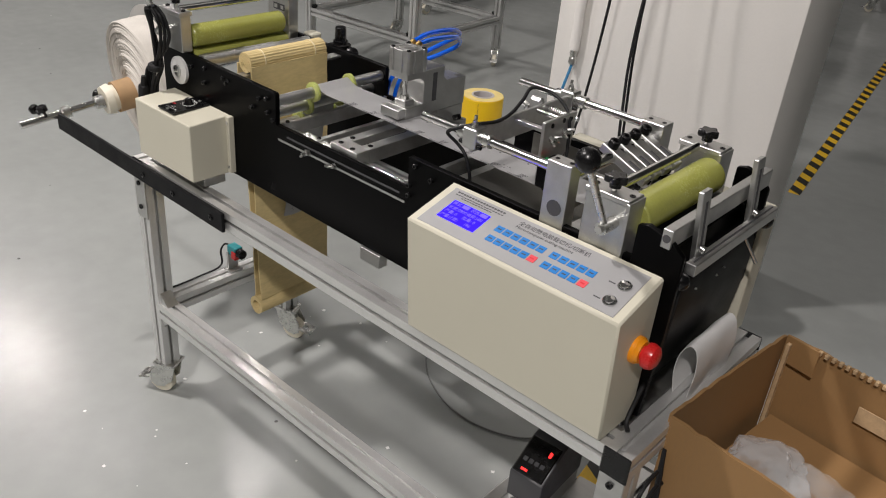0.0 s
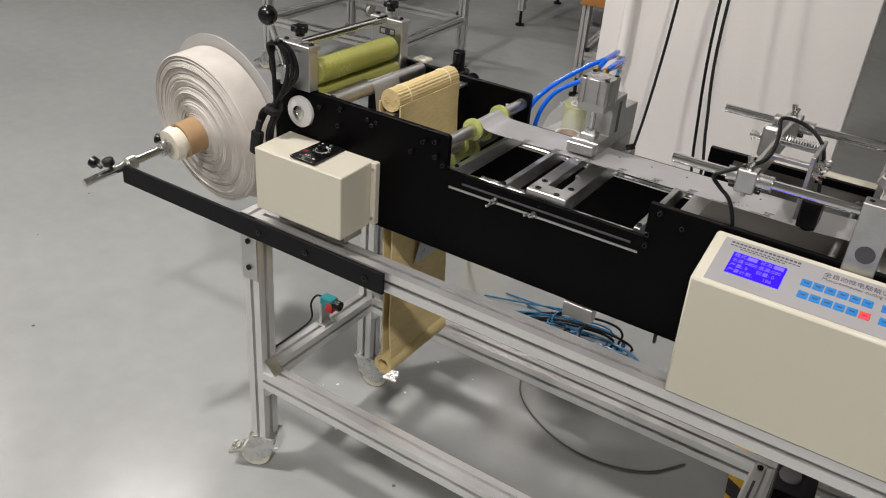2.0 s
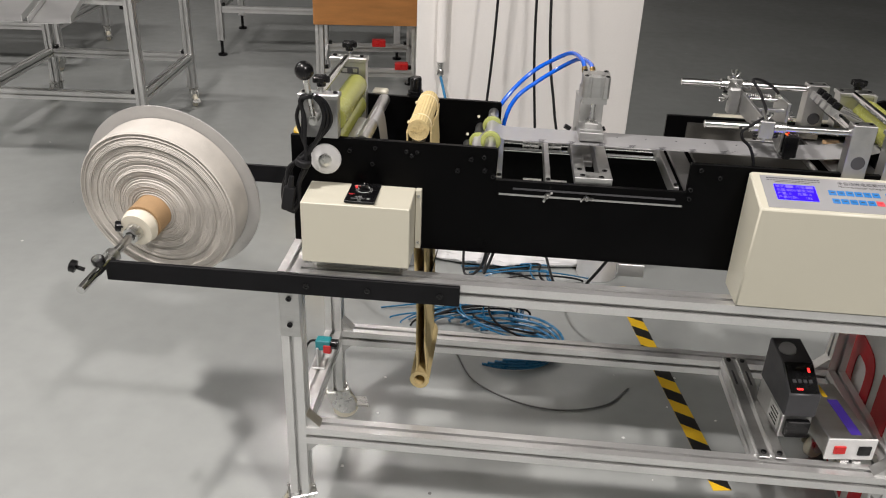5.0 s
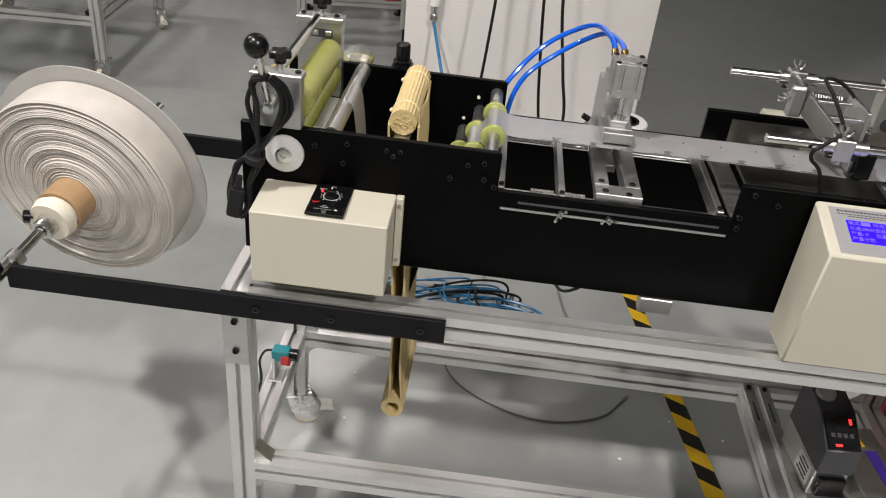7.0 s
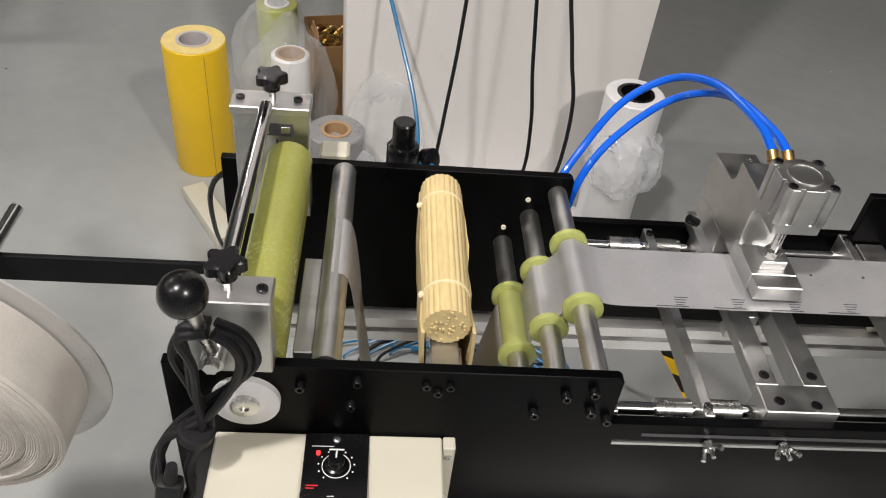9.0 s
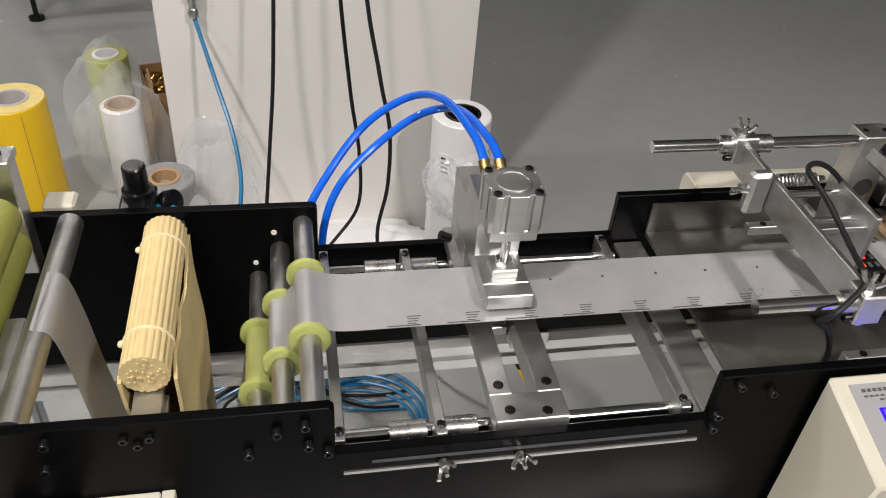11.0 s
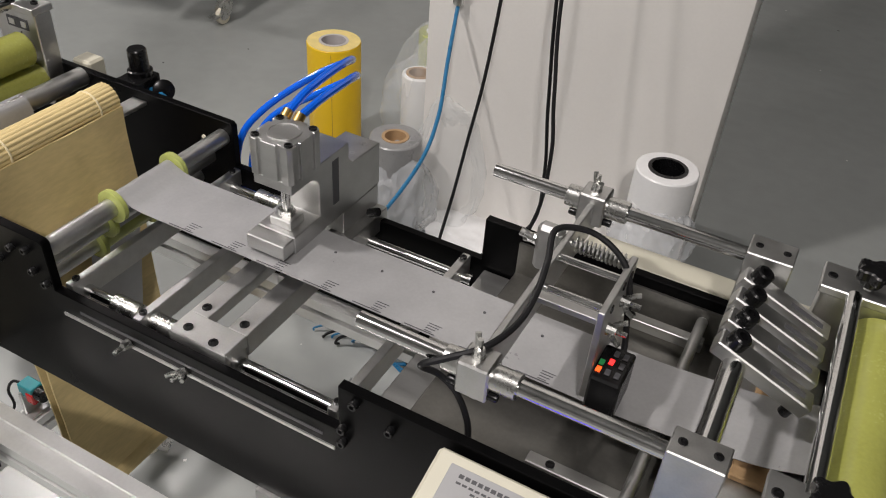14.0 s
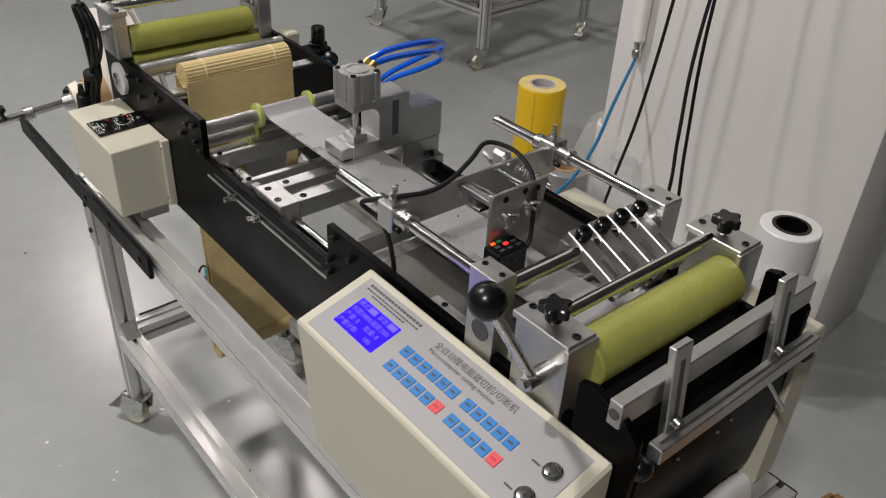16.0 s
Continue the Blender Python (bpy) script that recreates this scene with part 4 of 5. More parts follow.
sheet(bm, [(0.207, 0.895), (0.212, 0.80), (0.224, 0.68), (0.232, 0.55), (0.236, 0.42), (0.236, 0.36)], 0.143, 0.338, 0.003, 12, 0.004)
part("hanging_sheet", bm, TAN, mat_ob)
bm = B()
lathe(bm, (0.245, 0.138, 0.342), (0.245, 0.342, 0.342), [(0, 0.012), (0, 0.021), (0.204, 0.021), (0.204, 0.012)], 30, closed=False, wob=0.06)
part("bottom_roll", bm, TAN, mat_ob)
part("mat_bar", bx(B(), 0.216, 0.240, 0.115, 0.386, 0.872, 0.877, 0.0008), ALU, mat_ob, "flat aluminium bar")

# ---------------------------------------------------------------- motor cover with speed dial
mb = thing("motor_cover", (0.13, 0.05, 0.65), "cream painted motor cover box with a speed dial", "motor cover")
shape = [(0.012, 0.679), (0.1045, 0.679), (0.1045, 0.802), (0.012, 0.798)]
part("cover", prism(B(), shape, "x", 0.034, 0.231, 0.0016), CREAM, mb)
part("cover_flange", bx(B(), 0.232, 0.243, 0.092, 0.1048, 0.682, 0.802, 0.001), CREAM, mb)
for zz in (0.695, 0.790):
    bolt(mb, (0.2375, 0.092, zz), (0, -1, 0), 0.0032, 0.002, "screw", ZINC)
part("bracket", bx(B(), 0.05, 0.21, 0.050, 0.10, 0.6502, 0.6755, 0.001), ALU, mb)
dial = part("dial_panel", bx(B(), 0.112, 0.167, 0.018, 0.1035, 0.8005, 0.8045, 0.0006), BLACKP, mb, "glossy black speed dial panel")
dk = part("dial", lathe(B(), (0.140, 0.070, 0.8045), (0.140, 0.070, 2), [(0, 0.0095), (0.002, 0.0095), (0.003, 0.0075), (0.011, 0.0068), (0.012, 0.0058)], 24), BLACKP, dial, "black speed knob")
part("pointer", bx(B(), 0.1393, 0.1407, 0.070, 0.076, 0.8165, 0.8169), WHITEP, dk, "white pointer line")
part("dial_ring", lathe(B(), (0.140, 0.070, 0.8045), (0.140, 0.070, 2), [(0, 0.0116), (0, 0.0123), (0.0004, 0.0123), (0.0004, 0.0116)], 36, closed=False), WHITEP, dial, "thin printed ring")
for i in range(11):
    a = math.radians(-140 + 28 * i)
    c = Vector((0.140 + 0.0152 * math.sin(a), 0.070 + 0.0152 * math.cos(a), 0.8045))
    part("dial_mark", cy(B(), c, c + Vector((0, 0, 0.0004)), 0.0008, 6), WHITEP, dial)
part("power_light", cy(B(), (0.124, 0.082, 0.8045), (0.124, 0.082, 0.8065), 0.0019, 10), REDLED, dial, "small lit red lamp")
for sx, sy in ((0.139, 0.0965), (0.1385, 0.0235)):
    part("dial_screw", lathe(B(), (sx, sy, 0.8045), (sx, sy, 2), [(0, 0.0036), (0.0012, 0.0034), (0.002, 0.002), (0.002, 0.001)], 14), ZINC, dial)
for u0, u1, v0, v1 in ((0.118, 0.137, 0.0890, 0.0896), (0.133, 0.146, 0.0855, 0.0870), (0.130, 0.142, 0.0365, 0.0373), (0.134, 0.140, 0.0405, 0.0411)):
    part("print_bar", bx(B(), u0, u1, v0, v1, 0.8045, 0.8048), WHITEP, dial)
for k in range(9):
    part("print_bar", bx(B(), 0.122 + 0.0030 * k, 0.1242 + 0.0030 * k, 0.0302, 0.0316, 0.8045, 0.8048), PANEL, dial)
part("print_block", bx(B(), 0.1515, 0.1555, 0.0298, 0.0332, 0.8045, 0.8048), WHITEP, dial)
part("red_print_bar", bx(B(), 0.116, 0.126, 0.0500, 0.0512, 0.8045, 0.8048), REDINK, dial)
part("red_print_bar", bx(B(), 0.116, 0.123, 0.0475, 0.0485, 0.8045, 0.8048), REDINK, dial)

# ---------------------------------------------------------------- coiled power lead on the lever
lead = thing("power_lead", (0.04, 0.07, 0.75), "coiled black power lead hung on the feed lever", "cable")
rng = random.Random(17)
for k in range(3):
    o, j = 0.0062 * k, [rng.uniform(-0.006, 0.006) for _ in range(12)]
    pts = [(0.052, 0.068 - o, 0.978 - 0.4 * o + j[0]), (0.034 + j[1], 0.070 - o, 0.970 + j[2]), (0.022 + 0.8 * o + j[3], 0.074 - o, 0.938), (0.026 + 0.7 * o, 0.078 - o, 0.895 + j[4]),
           (0.036 + j[5] * 0.7, 0.078 - o, 0.855), (0.021 - 0.1 * o, 0.074 - o, 0.815 + j[6]), (0.018 + j[7] * 0.4, 0.070 - o, 0.778 + j[8]), (0.006, 0.068 - o, 0.752 + 0.9 * o), (-0.010 + 0.4 * o, 0.068 - o, 0.772 + j[9]),
           (-0.010 + 0.7 * o, 0.072 - o, 0.805), (0.006 + j[10] * 0.6, 0.076 - o, 0.842), (0.034, 0.079 - o, 0.868 + j[1]), (0.060 - 0.3 * o, 0.078 - o, 0.898), (0.080 - 0.8 * o, 0.075 - o, 0.932 + j[11]),
           (0.074 - 0.5 * o, 0.071 - o, 0.962), (0.056, 0.068 - o, 0.978 - 0.4 * o + j[0])]
    part("lead_loop", sweep(B(), pts, 0.0036, 8, 6), RUBBER, lead)
part("lead_tie", lathe(B(), (0.028, 0.066, 0.846), (0.031, 0.066, 0.858), [(0, 0.013), (0.002, 0.0145), (0.010, 0.0145), (0.012, 0.013)], 16), RUBBER, lead)
pm = pose(0.005, 0.048, 0.792, 0, 10, 0)
plug = part("plug", bx(B(), -0.011, 0.011, -0.008, 0.008, -0.028, 0.020, 0.005, 2, m=pm), RUBBER, lead, "moulded black plug")
part("plug_collar", cy(B(), pm @ Vector((0, 0, 0.019)), pm @ Vector((0, 0, 0.040)), 0.0062, 12, 0.0045), RUBBER, plug)

# ---------------------------------------------------------------- control console
con = thing("control_console", (1.0, 0.06, 0.65), "cream painted sloping control console with keypad and screen", "control console")
X0, X1 = 0.823, 1.188
TY0, TZ0, TY1, TZ1 = -0.001, 0.851, 0.1005, 0.880
part("housing", prism(B(), [(0.016, 0.6515), (0.1005, 0.6515), (TY1, TZ1), (TY0, TZ0)], "x", X0, X1, 0.003), CREAM, con)
slope = math.degrees(math.atan2(TZ1 - TZ0, TY1 - TY0))
CM = pose(X0, TY0, TZ0, slope, 0, 0)  # x along the console, y up the slope, z off its face


def onpanel(bm):
    bmesh.ops.transform(bm, matrix=CM, verts=bm.verts)
    return bm


def ux(x):
    return x - X0


pan = part("panel", onpanel(bx(B(), ux(0.838), ux(1.174), 0.007, 0.095, -0.001, 0.0008, 0.0003)), PANEL, con, "grey printed panel overlay")
lcd = part("screen", onpanel(bx(B(), ux(0.857), ux(0.926), 0.0290, 0.0705, 0.0008, 0.0013)), LCD, con, "lit blue display screen")
for words, u, r in (("\u6a21\u5f0f:", 0.002, 0), ("\u72b6\u6001:", 0.036, 0), ("\u957f\u5ea6:0800", 0.002, 1), ("\u901f\u5ea6:500", 0.036, 1), ("\u4ea7\u91cf: 0", 0.002, 2), ("\u6279\u91cf: 0", 0.036, 2), ("\u4ea7\u91cf\u8ba1\u6570:", 0.002, 3), ("186", 0.047, 3)):
    text("screen_text", words, 0.0078, CM @ pose(ux(0.857) + u, 0.0625 - 0.0098 * r, 0.0014), LCDTXT, lcd, "pale lit screen characters")
for u0 in (0.0195, 0.0535):
    part("screen_block", onpanel(bx(B(), ux(0.857) + u0, ux(0.857) + u0 + 0.0125, 0.0618, 0.0688, 0.0013, 0.0015)), LCDTXT, lcd)
kx = [0.9535 + 0.0146 * i for i in range(6)] + [1.0490 + 0.0148 * i for i in range(5)]
for row, yy in ((0, 0.0340), (1, 0.0562)):
    for i, xx in enumerate(kx):
        xk = xx + (0.0015 if row == 0 else 0)
        red = row == 0 and i in (5, 10)
        k = part("key", onpanel(bx(B(), ux(xk) - 0.0063, ux(xk) + 0.0063, yy - 0.0064, yy + 0.0064, 0.0006, 0.0017, 0.0005)), REDKEY if red else BLUEKEY, con, "red membrane key" if red else "blue membrane key")
        part("key_mark", onpanel(bx(B(), ux(xk) - 0.0032, ux(xk) + 0.0032, yy - 0.001, yy + 0.0012, 0.0017, 0.00185)), INK if not red else REDINK, k)
text("title", "\u5168\u81ea\u52a8\u5fae\u7535\u8111\u88c1\u5207\u673a/\u5207\u65ad\u673a", 0.0098, CM @ pose(ux(0.968), 0.0805, 0.0009), INK, con, "black printed title")
text("subtitle", "Micro-computer cutting machine", 0.0074, CM @ pose(ux(0.968), 0.0725, 0.0009), INK, con, "black printed subtitle")
for u0, u1, yy in ((0.848, 0.935, 0.0865), (0.848, 0.935, 0.0815), (0.862, 0.918, 0.0775)):
    u = u0
    while u < u1:
        part("maker_print", onpanel(bx(B(), ux(u), ux(u) + 0.004, yy, yy + (0.0032 if yy > 0.085 else 0.0018), 0.0008, 0.001)), INK, con)
        u += 0.0054
for xx, yy in ((1.156, 0.061), (1.155, 0.028)):
    bm = lathe(B(), CM @ Vector((ux(xx), yy, 0.0008)), CM @ Vector((ux(xx), yy, 1)), [(0, 0.0095), (0.002, 0.0095), (0.003, 0.0085), (0.003, 0.0072), (0.0022, 0.0072), (0.0045, 0.0066), (0.005, 0.004)], 28)
    part("push_button", bm, CHROME, con, "chromed push button")
    part("button_caption", onpanel(bx(B(), ux(xx) - 0.022, ux(xx) - 0.012, yy - 0.004, yy - 0.002, 0.0008, 0.001)), INK, con)
es = part("stop_base", lathe(B(), (1.188, 0.060, 0.787), (2, 0.060, 0.787), [(0, 0.0195), (0.006, 0.0195), (0.0075, 0.018), (0.012, 0.016)], 32), ESTOP_Y, con, "orange-yellow stop switch collar")
part("stop_button", lathe(B(), (1.198, 0.060, 0.787), (2, 0.060, 0.787), [(0, 0.010), (0.006, 0.011), (0.007, 0.0175), (0.012, 0.0185), (0.019, 0.0165), (0.023, 0.011), (0.0235, 0.002)], 32), ESTOP_R, es, "red mushroom stop button")
wire = thing("console_cable", (1.19, 0.1, 0.65), "black cable down the console side", "cable")
part("cable", sweep(B(), [(1.200, 0.128, 0.862), (1.199, 0.122, 0.80), (1.196, 0.115, 0.74), (1.194, 0.090, 0.69), (1.196, 0.070, 0.662), (1.205, 0.060, 0.656)], 0.0034, 8), RUBBER, wire)

# ---------------------------------------------------------------- pressure regulator on the back plate
reg = thing("air_regulator", (0.19, 0.43, 0.85), "black air pressure regulator with round knob", "regulator")
part("body", bx(B(), 0.172, 0.208, 0.3965, 0.446, 0.855, 0.885, 0.003), BLACKP, reg)
part("regulator_knob", lathe(B(), (0.190, 0.428, 0.885), (0.190, 0.428, 2), [(0, 0.0165), (0.006, 0.0165), (0.007, 0.013), (0.034, 0.0125), (0.036, 0.011)], 28), BLACKP, reg)
part("gauge", lathe(B(), (0.218, 0.436, 0.866), (0.240, 0.420, 0.876), [(-0.010, 0.004), (-0.004, 0.013), (0.008, 0.0145), (0.009, 0.013)], 28), BLACKP, reg, "round black pressure gauge")

part("outlet_hose", sweep(B(), [(0.205, 0.425, 0.868), (0.225, 0.428, 0.862), (0.245, 0.426, 0.835), (0.29, 0.418, 0.800), (0.345, 0.410, 0.785), (0.375, 0.405, 0.76)], 0.004, 8), HOSE2, reg, "dull blue outlet hose")

base = part("base_plate", bx(B(), 1.085, 1.1955, 0.046, 0.390, 0.6405, 0.6485, 0.0008), ALU, table, "flat aluminium base plate")
for xx, yy in ((1.185, 0.075), (1.150, 0.120), (1.185, 0.30)):
    bolt(base, (xx, yy, 0.6485), (0, 0, 1), 0.006, 0.005)
# ---------------------------------------------------------------- shelf electronics under the table
vfd = thing("motor_drive", (1.005, 0.17, 0.287), "dark grey motor drive with a red lit display", "motor drive")
m = pose(1.028, 0.165, 0.2925, 0, 0, 4)
part("heat_sink", bx(B(), -0.031, 0.031, -0.052, 0.082, 0, 0.062, 0.002, m=m), ALU, vfd, "pale metal lower housing")
case = B()
prism(case, [(-0.058, 0.058), (0.086, 0.058), (0.086, 0.158), (0.010, 0.150), (-0.058, 0.112)], "x", -0.032, 0.032, 0.002)
bmesh.ops.transform(case, matrix=m, verts=case.verts)
part("case", case, VFDG, vfd)
fm_ = m @ pose(0, -0.058, 0.112, 29.2, 0, 0)
face = part("face", bx(B(), -0.029, 0.029, 0.004, 0.074, 0.0, 0.004, 0.0015, m=fm_), BLACKP, vfd, "glossy black keypad face")
part("display", bx(B(), -0.016, -0.004, 0.010, 0.014, 0.0042, 0.0048, m=fm_), REDLED, face, "red lit digits")
part("display", bx(B(), 0.014, 0.019, 0.050, 0.060, 0.0042, 0.0048, m=fm_), REDLED, face, "red lit digits")
for k in range(4):
    part("keypad_key", bx(B(), -0.022 + 0.011 * k, -0.014 + 0.011 * k, 0.026, 0.034, 0.004, 0.0052, 0.0006, m=fm_), VFDG, face)
part("display_knob", lathe(B(), m @ Vector((-0.010, 0.045, 0.152)), m @ Vector((-0.012, 0.040, 0.168)), [(0, 0.018), (0.008, 0.017), (0.010, 0.014)], 24), PANEL, vfd, "round grey cap")
part("label_plate", bx(B(), -0.0325, -0.0308, -0.040, 0.012, 0.010, 0.054, m=m), WHITEP, vfd, "white type label")
for i in range(4):
    part("print_bar", bx(B(), -0.0331, -0.0324, -0.034, 0.004 - 0.006 * (i % 2), 0.016 + 0.009 * i, 0.0195 + 0.009 * i, m=m), INK, vfd)
part("terminal_block", bx(B(), -0.024, 0.024, -0.066, -0.052, 0.010, 0.050, 0.002, m=m), BLACKP, vfd, "black terminal block")
psu = thing("power_supply", (1.105, 0.14, 0.287), "aluminium power supply box with white front panel", "power supply")
m = pose(1.116, 0.15, 0.2925, 0, 0, 6)
part("case", bx(B(), -0.045, 0.045, -0.09, 0.10, 0, 0.048, 0.002, m=m), ALU, psu)
part("front_panel", bx(B(), -0.050, 0.050, -0.095, -0.0905, 0.001, 0.052, 0.001, m=m), WHITEP, psu)
part("switch", bx(B(), -0.036, -0.012, -0.099, -0.0945, 0.018, 0.036, 0.001, m=m), ESTOP_R, psu, "red rocker switch")
part("socket", bx(B(), 0.014, 0.040, -0.098, -0.0945, 0.014, 0.036, 0.001, m=m), BLACKP, psu, "black mains socket")
part("sticker", bx(B(), 0.004, 0.026, -0.075, 0.040, 0.048, 0.0486, m=m), VIOLET, psu, "violet sticker")
part("sticker", bx(B(), 0.000, 0.010, 0.050, 0.092, 0.048, 0.0486, m=m), YELTAPE, psu, "small yellow warning strip")
# flat slotted mounting strips under the drive
for xx in (0.960, 0.992):
    mp = part("mounting_strip", bx(B(), xx - 0.011, xx + 0.011, 0.045, 0.400, 0.2880, 0.2918, 0.0008), ALU, table, "flat aluminium mounting strip")
    for yy in (0.058, 0.386):
        bolt(mp, (xx, yy, 0.2918), (0, 0, 1), 0.0058, 0.004)
    # dark strip on the surface for the shade in the mounting slot
    part("strip_slot", bx(B(), xx - 0.0025, xx + 0.0025, 0.290, 0.345, 0.2916, 0.2921), VFDG, mp)
valve = thing("solenoid_valve", (0.003, 0.24, 0.282), "small air valve with teal and red caps on the lower rail", "valve")
part("bracket", bx(B(), -0.012, 0.018, 0.225, 0.262, 0.2825, 0.288, 0.001), ALU, valve)
part("upright", bx(B(), -0.002, 0.004, 0.228, 0.258, 0.288, 0.338, 0.001), ALU, valve)
part("body", bx(B(), -0.004, 0.030, 0.232, 0.256, 0.330, 0.356, 0.002), TEAL, valve)
part("red_cap", bx(B(), 0.014, 0.032, 0.230, 0.256, 0.324, 0.346, 0.002), ESTOP_R, valve)
part("black_cap", cy(B(), (0.030, 0.244, 0.343), (0.046, 0.244, 0.343), 0.012, 16), BLACKP, valve)
part("valve_cable", sweep(B(), [(0.0, 0.240, 0.352), (-0.016, 0.235, 0.352), (-0.026, 0.228, 0.33), (-0.022, 0.222, 0.290), (-0.018, 0.15, 0.286), (-0.018, 0.08, 0.285)], 0.0025, 7), RUBBER, valve)

# loose wiring and hose on the floor
wires = thing("wiring_bundle", (0.30, 0.88, 0.0), "tangle of black and blue wires lying on the floor", "wiring")
rng = random.Random(11)
for k in range(22):
    x = rng.uniform(0.08, 0.26) if k < 15 else rng.uniform(0.28, 0.4)
    xe, yc, ys = (0.53, 0.945, 0.08) if k < 15 else (0.70, 1.24, 0.09)
    ph, bow = rng.uniform(0, 6.28), rng.uniform(0.4, 1.0)
    pts = []
    for i in range(9):
        f = i / 8
        pts.append((x + (xe - x) * (f + 0.16 * math.sin(ph + 7 * f)), yc + ys * (bow * math.cos(ph + 3.6 * f) - 0.4 * f), 0.006 + 0.07 * bow * math.sin(math.pi * f) ** 2))
    part("wire", sweep(B(), pts, 0.0026 if k % 3 else 0.0036, 6, 5), RUBBER if k % 3 == 0 else HOSE2, wires)
coil = thing("hose_coil", (0.45, 0.72, 0.0), "dull blue air hose coiled on the floor", "air hose")
for k in range(4):
    r = 0.135 + 0.008 * k
    pts = [(0.445 + r * 1.05 * math.cos(i * 0.36 - 2.1 + 0.15 * k), 0.795 + r * 0.82 * math.sin(i * 0.36 - 2.1 + 0.15 * k) + 0.008 * k, 0.006 + 0.0085 * k + 0.002 * math.sin(i)) for i in range(13)]
    part("coil_turn", sweep(B(), pts, 0.0042, 7, 4), HOSE2, coil)
loose = thing("grey_wire", (0.5, 0.55, 0.0), "thin grey wire lying in a curve on the floor", "wire")
part("wire", sweep(B(), [(0.27, 0.80, 0.006), (0.295, 0.745, 0.004), (0.355, 0.615, 0.004), (0.475, 0.535, 0.004), (0.600, 0.515, 0.004), (0.720, 0.555, 0.004), (0.79, 0.64, 0.004)], 0.0024, 7), WIRE, loose)

rng = random.Random(21)
bm = B()
for i in range(34):
    x, y = rng.uniform(-0.1, 1.15), rng.uniform(-0.25, 0.75)
    r, a = rng.uniform(0.0015, 0.006), rng.uniform(0, 3)
    q = [(x + r * math.cos(a + k * 1.57 + rng.uniform(-0.4, 0.4)), y + r * math.sin(a + k * 1.57 + rng.uniform(-0.4, 0.4))) for k in range(4)]
    prism(bm, q, "z", 0.0004, 0.0010)
solid("paper_scraps", bm, WHITEP, "small white paper scraps scattered on the floor", "scraps", kind="stuff")
knot = thing("cable_loop", (1.215, 0.12, 0.5), "looped black cables hanging at the table end", "cable")
for k in range(4):
    pts = [(1.243 + 0.006 * k, 0.10 + 0.05 * math.cos(a + k) + 0.01 * k, 0.52 + 0.055 * math.sin(a + k) - 0.02 * k) for a in [i * 0.7 for i in range(9)]]
    part("cable", sweep(B(), [(1.240, 0.12, 0.608)] + pts, 0.0032, 7, 5), RUBBER, knot)

# ---------------------------------------------------------------- hazard tape on the floor
TD = Vector((-0.155, 1.0, 0)).normalized()
TS = Vector((TD.y, -TD.x, 0))


def hazard_tape(name, start, length, width, label):
    t = thing(name, (*start, 0), label, "floor tape", kind="structure")
    s = Vector((*start, 0))
    part("tape", prism(B(), [tuple((s + TS * a + TD * b)[:2]) for a, b in ((-width / 2, 0), (width / 2, 0), (width / 2, length), (-width / 2, length))], "z", 0.0005, 0.0012), YELTAPE, t)
    step, k = width * 2.35, 0
    while k * step + width * 1.9 < length:
        b0 = k * step
        q = [(-width / 2, b0 + width * 0.75), (width / 2, b0), (width / 2, b0 + width * 1.15), (-width / 2, b0 + width * 1.9)]
        part("black_stripe", prism(B(), [tuple((s + TS * a * 0.999 + TD * b)[:2]) for a, b in q], "z", 0.0013, 0.0018), BLKTAPE, t)
        k += 1
    return t


hazard_tape("hazard_tape_near", (0.975, 0.26), 0.99, 0.046, "yellow and black hazard tape stuck to the floor")
hazard_tape("hazard_tape_far", (0.605, 2.62), 3.2, 0.05, "yellow and black hazard tape stuck to the floor beyond the column")

# ---------------------------------------------------------------- rolls standing behind the machine


def upright_roll(name, x, y, z0, z1, r, core_r, material, core_material, label, label_core="card core", lean=0.0, wob=0.0):
    t = thing(name, (x, y, z0), label, "film roll")
    top = Vector((x + lean, y, z1))
    d = (top - Vector((x, y, z0)))
    L = d.length
    prof = [(0, core_r), (0, r - 0.002), (0.003, r), (L - 0.003, r), (L, r - 0.003), (L, r - 0.006)]
    n = 6
    for i in range(1, n):
        rr = r - 0.006 + (core_r + 0.004 - r + 0.006) * i / n
        prof += [(L - 0.0006 * (i % 2), rr)]
    prof += [(L, core_r + 0.004)]
    part("film", lathe(B(), (x, y, z0), top, prof, 44, closed=False, wob=wob), material, t)
    part("core", lathe(B(), (x, y, z0), top, [(0.001, core_r - 0.004), (0.001, core_r + 0.004), (L + 0.002, core_r + 0.004), (L + 0.002, core_r - 0.004)], 32, closed=False), core_material, t, label_core)
    return t


WOUND = mat("pale_wound_edge", (0.80, 0.64, 0.25), 0.6, 0.0, 0.10, 40, 0.05, 300)
GREYCORE = mat("grey_paper_core", (0.50, 0.47, 0.47), 0.7, 0.0, 0.08, 30, 0.05, 300)
yr = upright_roll("yellow_roll", -0.318, 1.605, 0.0, 0.375, 0.080, 0.040, YELLOW, GREYCORE, "bright yellow film roll standing on the floor", "grey paper core")
part("wound_edge", lathe(B(), (-0.318, 1.605, 0.3752), (-0.318, 1.605, 1), [(0, 0.0445), (0, 0.0785), (0.0006, 0.0785), (0.0006, 0.0445)], 44, closed=False), WOUND, yr, "pale wound film edge")
part("film_end", bx(B(), 0.0805, 0.0812, -0.0006, 0.0006, 0.01, 0.365, m=pose(-0.318, 1.605, 0, 0, 0, -62)), CARD, yr, "dark line of the film's loose end")
